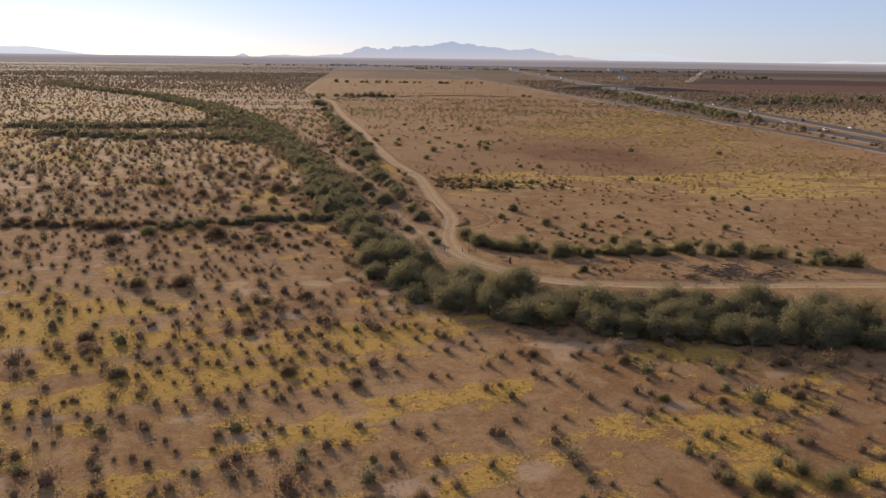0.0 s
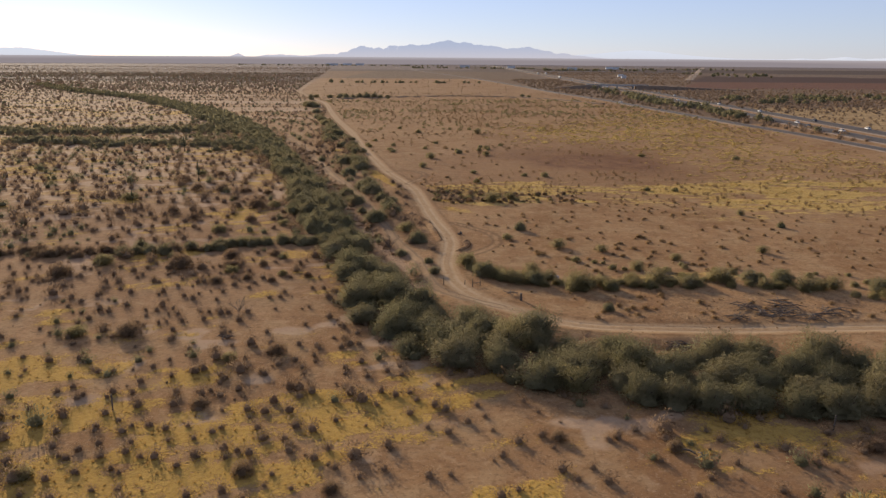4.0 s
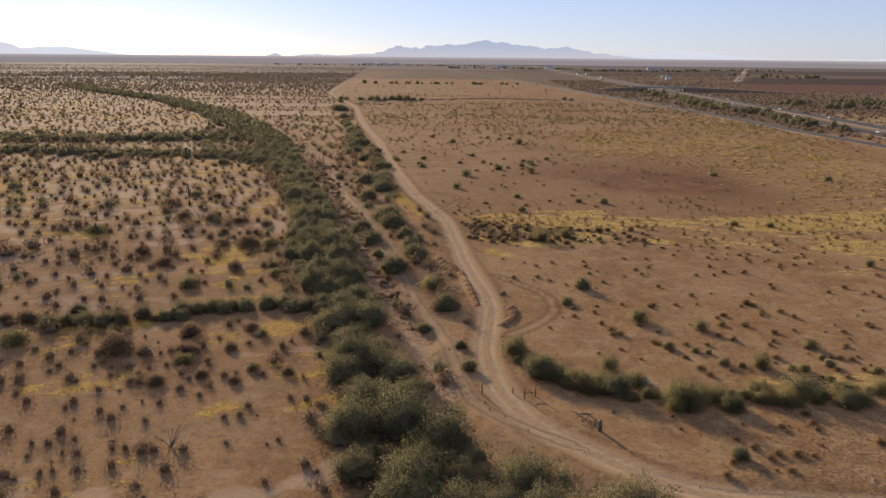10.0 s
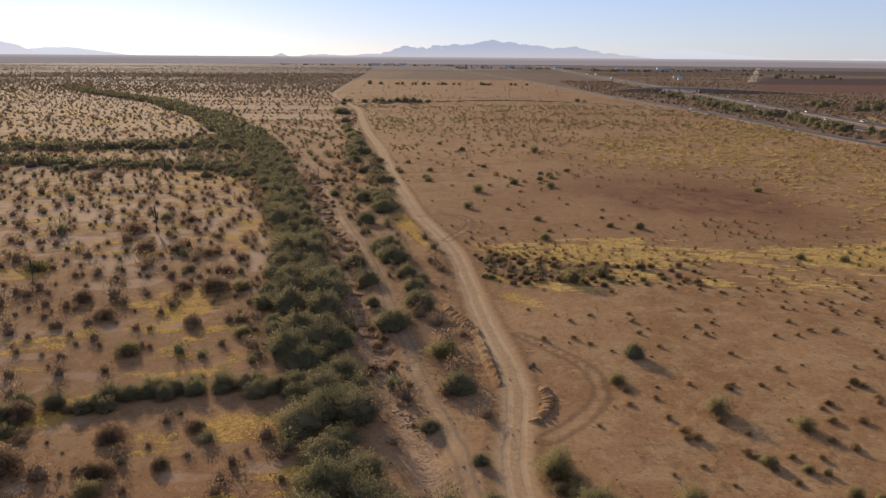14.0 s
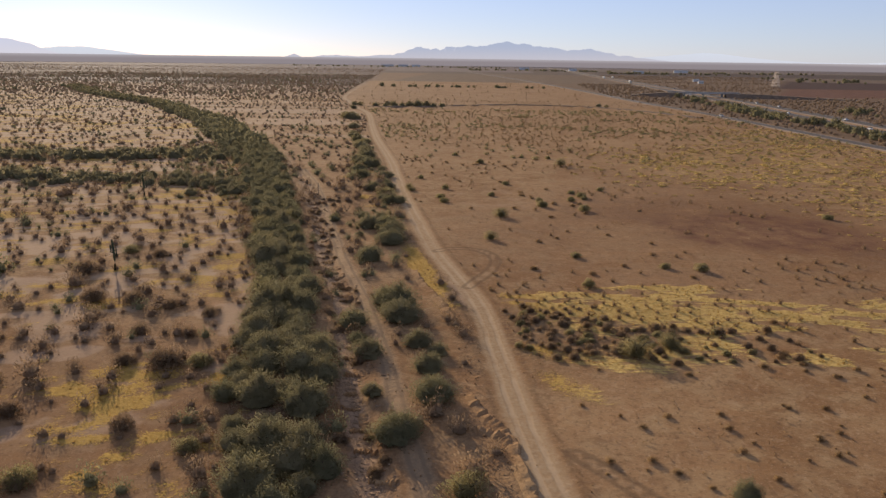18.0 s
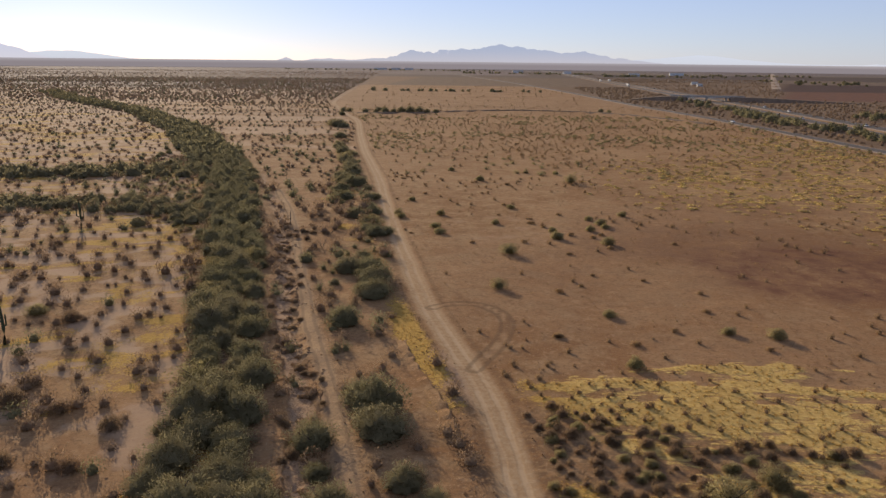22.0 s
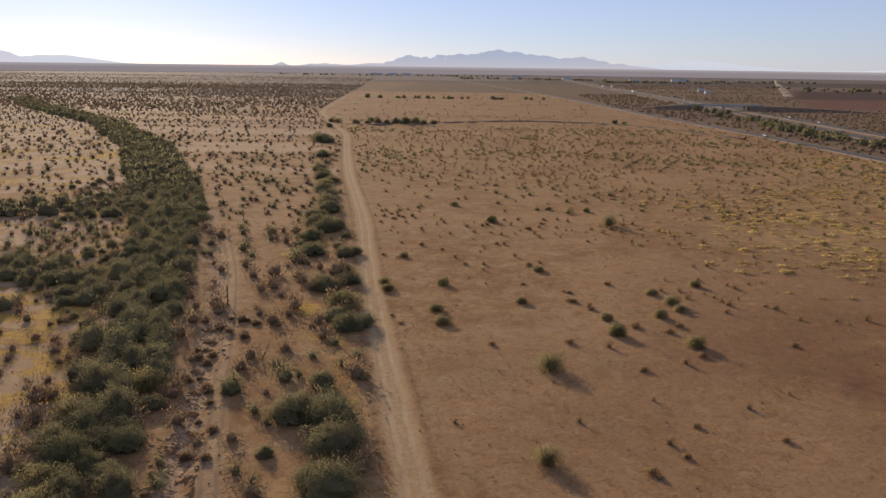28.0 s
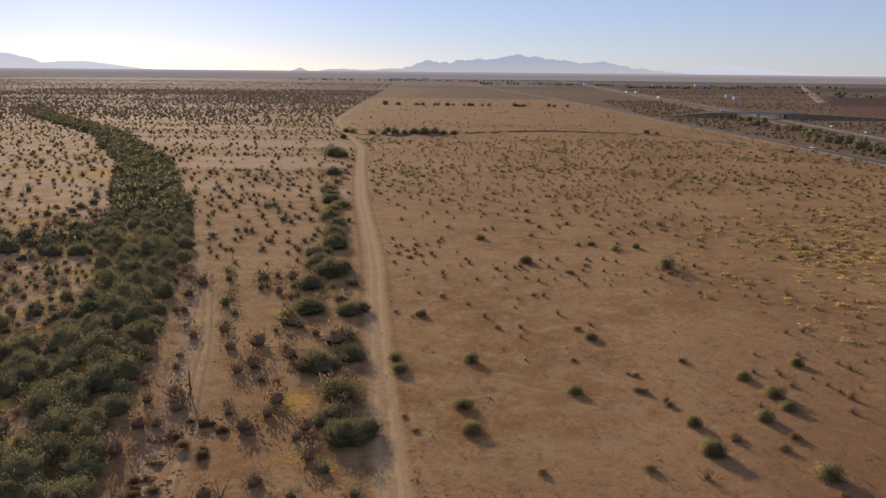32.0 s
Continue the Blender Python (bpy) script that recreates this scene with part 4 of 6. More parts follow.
def low_cover():
    """Creosote and low shrubs: those nearest the flight line one by one, all others joined."""
    def clear(x, y):
        free = (np.abs(polyline_distance(x, y, ROAD)) > 3.4) & (belt_reach(x, y) > 0.8)
        return free & (np.abs(polyline_distance(x, y, WASH_TRACK)) > 1.6) & (np.abs(polyline_distance(x, y, FRONTAGE)) > 6) & (np.abs(x - 232) > 16)

    def left_keep(x, y):
        patch = 0.30 + 0.55 * value_noise(x, y, 22, 31) + 0.12 * ease(y, 150, 200) + 0.22 * ease(y, 165, 205) * (1 - ease(y, 310, 350))
        return np.where(left_of_belt(x, y) & clear(x, y), patch, 0)

    def wash_keep(x, y):
        d = polyline_distance(x, y, ROAD)
        return np.where(~left_of_belt(x, y) & (d < 0) & clear(x, y), (0.36 + 0.12 * ease(y, 250, 320) + 0.2 * ease(y, 400, 470)) * (1 - 0.75 * ease(y, 400, 470) * ease(value_noise(x * 0.22, y, 16, 51), 0.4, 0.75)), 0)

    def field_keep(x, y):
        d = polyline_distance(x, y, ROAD)
        dens = 0.17 - 0.13 * ease(y, 268, 285) * (1 - ease(y, 430, 540)) + 0.36 * ease(value_noise(x, y, 28, 33), 0.5, 0.8) + 0.8 * blob(x, y, 6, 240, 15, 12) + 0.3 * ease(y, 500, 620) * (1 - ease(y, 690, 760))
        inside = ~left_of_belt(x, y) & (d > 0) & (polyline_distance(x, y, FRONTAGE) < -4)
        return np.where(inside & clear(x, y), dens, 0)

    x, y = scatter(rng, (-130, 75, 22, 170), 3.0, left_keep)
    near = np.argsort((y + 0.2 * np.abs(x)))[:295]
    rest = np.ones(len(x), bool)
    rest[near] = False
    for n in near:
        w = rng.uniform(0.7, 1.35) * (1.35 if rng.random() < 0.2 else 1) * (0.65 if rng.random() < 0.25 else 1)
        olive = rng.random() < 0.12
        w *= 1.25 if olive else 1.0
        thing("creosote_bush", (OLIVES if olive else SHRUBS)[int(rng.integers(4))], ("woody_base", "foliage"), "large dull green creosote bush on sandy ground" if olive else "fuzzy purple-brown creosote bush on sandy ground", "bush", "creosote bushes", x[n], y[n], w, w * rng.uniform(1.15, 1.6), rng.uniform(0, 6.28))
    # large bushes that stand out on the plain: x, y, radius
    for u, v, r in ((-34.3, 171, 1.4), (-35, 163, 1.2), (-42.4, 168, 2.1), (-39.7, 161, 1.5), (-39.5, 157.5, 1.6), (-35.6, 153.5, 1.2), (-40.5, 151, 1.5), (-31, 152, 1.0), (-25, 155, 1.1), (-29.8, 156, 1.2), (-51.9, 192, 2.2),
                    (-88, 231, 2.8), (-74, 247, 2.8), (-38.5, 200, 1.7), (-66.8, 246.5, 2.4), (-59.8, 245, 1.7), (-84, 263, 2.8), (-59.3, 233, 1.7), (-56, 221.5, 1.9), (-50.2, 221, 2.8), (-45.7, 221.5, 2.2), (-51.6, 232.5, 1.6),
                    (-51.9, 241.5, 1.7), (-75, 275, 2.0), (-82.5, 278, 2.1), (-55, 172, 2.2), (-54, 168, 1.5), (11.8, 95, 1.1), (23.5, 93, 1.2), (25.7, 82, 1.0), (44.4, 93.5, 1.4), (32.4, 81.5, 0.9), (42, 83, 1.1), (-45.4, 125, 2.3), (-52.8, 124.5, 2.0), (-70, 154.5, 2.7), (-65.6, 163, 2.5), (-50, 161, 3.0), (-41, 161, 1.6), (-49.8, 99, 1.6), (-40.2, 87, 1.4), (-19.6, 88, 1.4), (-10.7, 85, 1.2), (-22.8, 118.5, 1.7), (-28.6, 116, 1.4), (-48.4, 95.5, 1.2), (-28.3, 102.5, 1.3), (-47.5, 204, 1.8), (-62, 206, 2.0), (-70, 214, 2.2)):
        brown = int(u * 3 + v) % 3 > 0
        thing("desert_shrub", (SHRUBS if brown else OLIVES)[int(abs(u)) % 4], ("woody_base", "foliage"), "large brown twiggy bush on the open plain" if brown else "large olive bush on the open plain", "bush", "large bushes", u, v, r, r * 0.95, rng.uniform(0, 6.28))
    px, py, sz = [x[rest]], [y[rest]], [rng.uniform(0.45, 0.9, rest.sum())]
    for box, gap, keep, lo, hi in (((-420, 75, 170, 420), 4.5, left_keep, 0.45, 1.3), ((-130, 75, 22, 170), 3.0, lambda a, b: left_keep(a, b) * 0.3, 0.2, 0.5), ((-900, -60, 420, 900), 5.5, left_keep, 0.5, 1.0),
                                   ((-420, 40, 110, 420), 3.5, wash_keep, 0.7, 1.5), ((-420, -60, 420, 895), 5.0, wash_keep, 0.5, 1.05),
                                   ((-1000, -100, 890, 1900), 7.0, lambda a, b: np.where(polyline_distance(a, b, ROAD) < -4, 0.35 + 0.6 * ease(value_noise(a * 0.3, b, 60, 47), 0.3, 0.7), 0.0), 0.7, 1.4)):
        a, b = scatter(rng, box, gap, keep)
        px.append(a), py.append(b), sz.append(rng.uniform(lo, hi, len(a)))
    a, b = scatter(rng, (-150, 40, 112, 480), 2.7, lambda u, v: np.where(left_of_belt(u, v), 0.55 * (belt_reach(u, v) > 0.95) * (belt_reach(u, v) < 2.0 + 1.6 * ease(v, 320, 360)), 0))
    px.append(a), py.append(b), sz.append(rng.uniform(0.55, 0.95, len(a)))
    px, py, sz = map(np.concatenate, (px, py, sz))
    sz = sz * 1.6 * np.where(rng.random(len(sz)) < 0.12, 1.6, 1.0)
    forms = []
    for k in range(16):
        r, lod = np.random.default_rng(90 + k), k // 4
        dome = Dome(r, 1.0, 8, 0.36, 0.07, 0.6)
        forms.append(quads([dome.core(r, (5, 4, 4, 3)[lod], (9, 7, 6, 5)[lod], (0.50, 0.55, 0.66, 0.86)[lod]), dome.sprays(r, (230, 120, 40, 1)[lod], (0.13, 0.17, 0.27, 0.7)[lod], (0.20, 0.22, 0.26, 0.3)[lod], 0.5, 1.1, 0.55)]))
    rows = np.stack([px, py, relief(px, py), sz, sz * rng.uniform(0.95, 1.4, len(px)), rng.uniform(0, 6.28, len(px)), rng.integers(0, 4, len(px)) + 4 * np.maximum(1.0 * (py > 335), np.abs(px + 0.06 * py) > 75) + 4 * (py > 430) + 4 * (py > 620)], 1)
    olive = value_noise(px, py, 30, 57) * 0.5 + 0.6 * rng.random(len(px)) > 0.70
    tagged(new("creosote_scrub", stuff_mesh("creosote_scrub", forms, rows[~olive], CREOSOTE)), "open scrub of dark creosote bushes over the plain", "scrub", kind="stuff")
    tagged(new("olive_scrub", stuff_mesh("olive_scrub", forms, rows[olive], MESQUITE)), "grey-olive bushes between the creosote on the plain", "scrub", kind="stuff")
    # scrub out to the horizon, in bands
    a, b = scatter(rng, (-2200, -60, 900, 3200), 15.0, lambda u, v: np.where(polyline_distance(u, v, ROAD) < -4, 0.25 + 0.75 * ease(value_noise(u * 0.15, v, 90, 48), 0.3, 0.65), 0))
    c, d = scatter(rng, (255, 1500, 640, 2300), 11.5, lambda u, v: (0.3 + 0.7 * ease(value_noise(u * 0.2, v, 80, 49), 0.4, 0.65)) * ((u < 478 + 0.343 * (v - 1520)) | (v < 1080)))
    a, b = np.concatenate([a, c]), np.concatenate([b, d])
    w = rng.uniform(1.2, 3.2, len(a))
    rows = np.stack([a, b, 0 * a, w, w * 0.8, rng.uniform(0, 6.28, len(a)), 12 + rng.integers(0, 4, len(a))], 1)
    tagged(new("distant_scrub", stuff_mesh("distant_scrub", forms, rows, CREOSOTE)), "distant bands of dark scrub towards the horizon", "scrub", kind="stuff")
    # the green band across the far field
    a, b = scatter(rng, (-140, 200, 440, 770), 5.0, lambda u, v: np.where((polyline_distance(u, v, ROAD) > 4) & (polyline_distance(u, v, FRONTAGE) < -5), 0.08 + 0.6 * ease(value_noise(u * 0.5, v, 30, 43), 0.4, 0.75), 0) * (0.35 + 0.65 * ease(v, 500, 570)))
    w = rng.uniform(0.7, 2.2, len(a))
    rows = np.stack([a, b, relief(a, b), w, w * rng.uniform(0.6, 1.0, len(a)), rng.uniform(0, 6.28, len(a)), rng.integers(0, 4, len(a)) + 4 + 4 * (b > 560)], 1)
    tagged(new("green_shrub_band", stuff_mesh("green_shrub_band", forms, rows, PALO)), "low olive shrubs in a band across the far field", "shrubs", kind="stuff")
    # scrubby mesquite that thickens the left flank of the belt
    a, b = scatter(rng, (-260, -50, 325, 500), 4.2, lambda u, v: np.where(left_of_belt(u, v), 0.75 * ease(belt_reach(u, v), 0.9, 1.1) * (1 - ease(belt_reach(u, v), 1.6, 3.2)) * ease(value_noise(u, v, 20, 71), 0.25, 0.6), 0))
    w = rng.uniform(1.0, 2.2, len(a))
    rows = np.stack([a, b, relief(a, b), w, w * rng.uniform(0.7, 1.0, len(a)), rng.uniform(0, 6.28, len(a)), rng.integers(0, 3, len(a))], 1)
    tagged(new("mesquite_scrub", stuff_mesh("mesquite_scrub", FAR_TREE, rows, MESQUITE)), "low grey-green mesquite scrub along the flank of the belt", "scrub", kind="stuff")
    # low shrubs of the bare field
    x, y = scatter(rng, (-40, 90, 130, 330), 2.6, field_keep)
    near = np.argsort(y)[:280]
    rest = np.ones(len(x), bool)
    rest[near] = False
    for n in near:
        w = rng.uniform(0.3, 0.8)
        thing("low_shrub", LOWS[int(rng.integers(3))], ("woody_base", "foliage"), "low brown half-dry shrub on bare ground", "shrub", "low shrubs", x[n], y[n], w, w * rng.uniform(1.0, 1.6), rng.uniform(0, 6.28))
    px, py, sz = [x[rest]], [y[rest]], [rng.uniform(0.35, 0.95, rest.sum())]
    for box, gap, keep, lo, hi in (((90, 220, 90, 330), 3.2, field_keep, 0.35, 0.95), ((-90, 220, 330, 560), 3.2, field_keep, 0.35, 1.05), ((-160, 200, 560, 900), 5.0, field_keep, 0.5, 1.2),
                                   ((-200, 160, 900, 1500), 12.0, lambda a, b: field_keep(a, b) * 0.6, 0.9, 1.8)):
        a, b = scatter(rng, box, gap, keep)
        px.append(a), py.append(b), sz.append(rng.uniform(lo, hi, len(a)))
    px, py, sz = map(np.concatenate, (px, py, sz))
    rows = np.stack([px, py, relief(px, py), sz, sz * rng.uniform(1.0, 1.5, len(px)), rng.uniform(0, 6.28, len(px)), rng.integers(0, 4, len(px)) + 4 + 4 * (py > 420) + 4 * (py > 600)], 1)
    tagged(new("low_shrub_cover", stuff_mesh("low_shrub_cover", forms, rows, BURSAGE)), "thin cover of low brown shrubs on the bare field", "shrubs", kind="stuff")
    # specks of short dry grass all over the bare field
    a, b = scatter(rng, (-45, 95, 128, 400), 2.0, lambda u, v: np.where((polyline_distance(u, v, ROAD) > 3.5) & ~left_of_belt(u, v), 0.12 + 0.55 * ease(value_noise(u, v, 12, 41), 0.4, 0.8), 0))
    w = rng.uniform(0.10, 0.26, len(a))
    speck = [quads([leaf_cloud(np.random.default_rng(120 + k), [((0, 0, 0.4), (0.8, 0.8, 0.5))], 9, 0.9, 0.2)]) for k in range(3)]
    rows = np.stack([a, b, relief(a, b), w, w * 1.1, rng.uniform(0, 6.28, len(a)), rng.integers(0, 3, len(a))], 1)
    tagged(new("short_grass", stuff_mesh("short_grass", speck, rows, BURSAGE)), "specks of short dry grass on the bare field", "grass", kind="stuff")
    # roadside scrub along the highway and beyond it
    px, py, sz = [], [], []
    for box, gap, keep, lo, hi in (((120, 216, 330, 1500), 8.0, lambda a, b: np.where((polyline_distance(a, b, FRONTAGE) > 5) & (np.abs(a - 232) > 14), 0.5 + 0.5 * value_noise(a, b, 60, 35), 0), 1.2, 3.2),
                                   ((246, 700, 250, 900), 7.0, lambda a, b: 0.6 + 0 * a, 0.9, 1.9), ((246, 520, 600, 1100), 9.0, lambda a, b: 0.9 * value_noise(a, b, 90, 36), 1.5, 3.0)):
        a, b = scatter(rng, box, gap, keep)
        px.append(a), py.append(b), sz.append(rng.uniform(lo, hi, len(a)))
    px, py, sz = map(np.concatenate, (px, py, sz))
    rows = np.stack([px, py, 0 * px, sz, sz, rng.uniform(0, 6.28, len(px)), rng.integers(0, 4, len(px)) + 4 * (py > 205) + 4 * (py > 310) + 4 * (py > 560)], 1)
    tagged(new("roadside_scrub", stuff_mesh("roadside_scrub", forms, rows, CREOSOTE)), "dull green scrub along the highway", "scrub", kind="stuff")


low_cover()

# the patch of olive shrubs beside the road, before the yellow band
patch_rng = np.random.default_rng(66)
for x, y in zip(*scatter(patch_rng, (-6, 40, 226, 256), 1.9, lambda u, v: 0.8 * blob(u, v, 4, 240, 10, 11, -20) + 0.35 * blob(u, v, 22, 236, 20, 7, 0))):
    if polyline_distance(np.array([x]), np.array([y]), ROAD)[0] > 3:
        r = patch_rng.uniform(0.45, 1.1)
        thing("desert_shrub", (OLIVES if patch_rng.random() < 0.3 else SHRUBS)[int(patch_rng.integers(4))], ("woody_base", "foliage"), "brown or olive shrub in the dense patch beside the road", "shrub", "shrub patch", x, y, r, r * patch_rng.uniform(0.8, 1.1), patch_rng.uniform(0, 6.28))

# a ragged row of shrubs along the outer side of the bend
ROW = smooth_line([(3, 167), (7, 158.5), (12, 153.5), (18, 152), (25, 149.5), (32, 151), (40, 152), (50, 152.5), (62, 149.5), (80, 143)], 11)
for x, y in ROW:
    r = patch_rng.uniform(0.8, 1.7)
    x, y = x + patch_rng.normal() * 0.8, y + patch_rng.normal() * 1.2
    if polyline_distance(np.array([x]), np.array([y]), ROAD)[0] > 3 and patch_rng.random() < 0.75:
        if r > 1.3:
            tree(x, y, r * 1.1, r * 1.5, "low olive mesquite in the row along the bend", "field trees", 4)
        else:
            thing("desert_shrub", OLIVES[int(patch_rng.integers(4))], ("woody_base", "foliage"), "olive-brown shrub in the row along the bend", "shrub", "shrub row", x, y, r, r * 1.1, patch_rng.uniform(0, 6.28))

for x, y in smooth_line([(26, 166), (38, 162), (52, 159.5), (66, 157), (84, 152)], 6):
    r = patch_rng.uniform(0.5, 1.2)
    x, y = x + patch_rng.normal() * 1.5, y + patch_rng.normal() * 2.0
    thing("desert_shrub", OLIVES[int(patch_rng.integers(4))], ("woody_base", "foliage"), "olive shrub behind the row along the bend", "shrub", "shrub row", x, y, r, r * 1.1, patch_rng.uniform(0, 6.28))

# bunches of pale grass and shrubs that stand out in the bare field: x, y, radius
BUNCHES_NEAR = (
    (27.2, 186.4, 0.7), (28.0, 187.2, 0.6), (31.7, 187.5, 0.6), (24.4, 170.3, 0.7), (25.0, 169.2, 0.6), (28.7, 169.6, 0.6), (43.6, 189.2, 0.9), (44.4, 188.0, 0.8), (39.8, 178.3, 0.8), (28.5, 216.2, 0.5),
    (49.8, 208.5, 0.7), (47.7, 185.0, 0.8), (29.1, 208.4, 0.5), (13.8, 187.4, 1.0), (14.2, 180.8, 0.6), (19.0, 174.4, 0.9), (20.0, 172.9, 0.8), (43.2, 175.3, 0.8), (23.7, 177.1, 0.6), (13.6, 212.6, 0.6),
    (36.3, 178.0, 0.8), (58.0, 212.9, 0.6), (18.9, 234.6, 1.0), (34.1, 233.7, 0.8), (39.8, 205.3, 0.6))
BUNCHES_EAST = (
    (43.7, 188.9, 0.8), (35.7, 193.1, 0.6), (44.7, 184.7, 0.7), (39.8, 165.3, 0.7), (48.4, 165.5, 0.7), (65.9, 187.2, 0.8), (76.5, 187.4, 0.8), (58.7, 179.2, 0.8), (62.0, 167.2, 0.7), (28.4, 160.7, 0.8),
    (38.1, 182.6, 0.6), (32.0, 138.4, 0.8), (41.9, 141.5, 0.8), (55.7, 162.6, 0.7), (29.7, 228.8, 0.8), (33.1, 232.4, 0.8), (61.7, 252.4, 1.0), (69.9, 250.9, 1.0), (33.7, 277.5, 1.2), (37.2, 247.4, 0.9),
    (0.5, 276.0, 0.8), (17.0, 422.9, 0.9), (16.7, 347.1, 0.9), (80.6, 334.3, 1.3), (117.0, 327.8, 1.3))
BUNCHES_MIDDLE = (
    (-14.1, 335.4, 0.7), (11.9, 273.2, 0.9), (26.9, 279.0, 1.0), (10.2, 264.4, 1.1), (9.9, 286.2, 1.0), (2.7, 299.5, 0.8), (7.1, 303.1, 0.6), (7.3, 327.7, 0.7), (18.8, 355.5, 1.0), (17.0, 333.8, 0.9),
    (-14.5, 430.5, 1.1), (-41.4, 431.1, 0.8), (0.9, 276.1, 0.9), (30.8, 272.3, 0.7), (18.8, 279.2, 0.7), (26.4, 289.6, 0.8), (-33.7, 362.2, 1.1), (10.1, 310.6, 0.6), (-0.1, 359.4, 0.8), (6.0, 341.7, 1.0),
    (28.1, 300.3, 0.7), (19.4, 307.8, 0.7), (32.3, 339.5, 0.8))
BUNCHES_NORTH = (
    (-23.5, 367.4, 1.1), (-23.7, 351.1, 1.2), (-22.2, 344.4, 1.3), (-8.8, 357.4, 1.0), (-2.2, 337.4, 0.9), (8.4, 370.9, 0.9), (5.2, 349.3, 1.0), (5.6, 342.1, 1.3), (18.3, 359.5, 1.3), (14.7, 351.9, 1.1),
    (17.1, 337.9, 1.3), (3.3, 354.7, 0.7), (0.7, 358.8, 0.8), (0.5, 364.5, 0.7), (-4.4, 380.1, 1.1), (-6.2, 384.5, 0.9), (-19.8, 383.5, 0.7), (-33.6, 388.8, 1.0), (-30.8, 400.8, 0.8), (-38.3, 389.9, 0.6))
BUNCHES_FAR = (
    (-14.1, 429.8, 1.4), (-13.0, 404.0, 0.7), (-4.5, 420.9, 0.9), (2.6, 449.5, 1.0), (13.5, 447.7, 1.0), (-25.5, 454.0, 1.2), (25.5, 371.7, 1.0), (15.9, 365.6, 1.1), (-8.0, 369.6, 0.6), (9.3, 346.2, 0.9),
    (14.4, 344.0, 0.9), (-29.0, 343.7, 0.6), (-30.9, 347.4, 0.5), (-44.3, 434.5, 0.8), (-42.7, 438.2, 0.7), (-40.3, 435.0, 0.7), (-40.8, 431.5, 0.6), (-38.7, 433.4, 0.7))
for rows in (BUNCHES_NEAR, BUNCHES_EAST, BUNCHES_MIDDLE, BUNCHES_NORTH, BUNCHES_FAR):
    for x, y, r in rows:
        big = r > 0.95
        thing("desert_shrub" if big else "bunch_grass", (OLIVES if big else LOWS)[int(rng.integers(3))], ("woody_base", "foliage"),
              "olive desert shrub alone on bare brown soil" if big else "tan tussock of bunch grass on bare soil", "shrub" if big else "grass tuft", "field shrubs" if big else "grass tussocks",
              x, y, r * (1.4 if big else 1.2), r * rng.uniform(1.2, 1.6), rng.uniform(0, 6.28))


def dry_grass():
    """Tufts of yellow dry grass where the ground shows them."""
    r = np.random.default_rng(9)
    tuft = []
    for k in range(2):
        pieces = []
        for j in range(5):
            a = 1.26 * j + r.uniform(-0.3, 0.3)
            c, s = math.cos(a), math.sin(a)
            pieces.append(([(0.25 * -s, 0.25 * c, 0), (0.25 * s, -0.25 * c, 0), (0.9 * c + 0.2 * s, 0.9 * s - 0.2 * c, r.uniform(0.6, 1.1)), (0.9 * c - 0.2 * s, 0.9 * s + 0.2 * c, r.uniform(0.6, 1.1))], [(0, 1, 2, 3)]))
        tuft.append(quads(pieces))
    px, py = [], []
    for box, gap in (((-75, 75, 20, 130), 0.95), ((-70, 110, 130, 225), 1.1), ((-30, 110, 225, 295), 0.75), ((-120, 160, 300, 480), 2.2), ((100, 180, 180, 330), 1.8)):
        a, b = scatter(r, box, gap, lambda u, v: np.clip(covers(u, v)[0] * 1.2 - 0.45, 0, 0.6) * (belt_reach(u, v) > 0.9))
        px.append(a), py.append(b)
    px, py = np.concatenate(px), np.concatenate(py)
    w = r.uniform(0.10, 0.24, len(px))
    rows = np.stack([px, py, relief(px, py), w, w * r.uniform(0.4, 0.8, len(px)), r.uniform(0, 6.28, len(px)), r.integers(0, 2, len(px))], 1)
    tagged(new("dry_grass", stuff_mesh("dry_grass", tuft, rows, STRAW)), "yellow dry grass in patches and bands", "grass", kind="stuff")
    def flecked(u, v):
        bare = (polyline_distance(u, v, ROAD) > 4) & (polyline_distance(u, v, FRONTAGE) < -5)
        some = blob(u, v, 90, 440, 60, 75, -20) + blob(u, v, 130, 330, 50, 90, 0) + 0.8 * blob(u, v, 150, 520, 45, 110, 0)
        return np.where(bare, 0.8 * np.clip(1.3 * some - 0.15, 0, 1) * (0.3 + ease(value_noise(u, v, 9, 44), 0.35, 0.7)), 0)
    mats = [quads([leaf_cloud(np.random.default_rng(140 + k), [((0, 0, 0.1), (0.9, 0.5, 0.2)), ((0.5, 0.2, 0.1), (0.5, 0.4, 0.2))], 34, 0.42, 0.1, 0.2)]) for k in range(2)]
    x, y = scatter(r, (-40, 205, 180, 640), 2.9, flecked)
    w = r.uniform(0.55, 1.6, len(x)) * (1 + 0.3 * (y > 380))
    rows = np.stack([x, y, relief(x, y), w, w * r.uniform(0.35, 0.6, len(x)), r.uniform(0, 6.28, len(x)), r.integers(0, 2, len(x))], 1)
    x, y = scatter(r, (-4, 150, 225, 290), 1.0, lambda u, v: np.clip(covers(u, v)[0] * 1.6 - 0.85, 0, 0.7) * (polyline_distance(u, v, ROAD) > 4))
    w = r.uniform(0.15, 0.4, len(x))
    rows = np.concatenate([rows, np.stack([x, y, relief(x, y), w, w * r.uniform(0.35, 0.6, len(x)), r.uniform(0, 6.28, len(x)), r.integers(0, 2, len(x))], 1)])
    tagged(new("straw_flecks", stuff_mesh("straw_flecks", mats, rows, PALE_STRAW)), "pale straw tussocks scattered over the bare field", "grass", kind="stuff")


dry_grass()

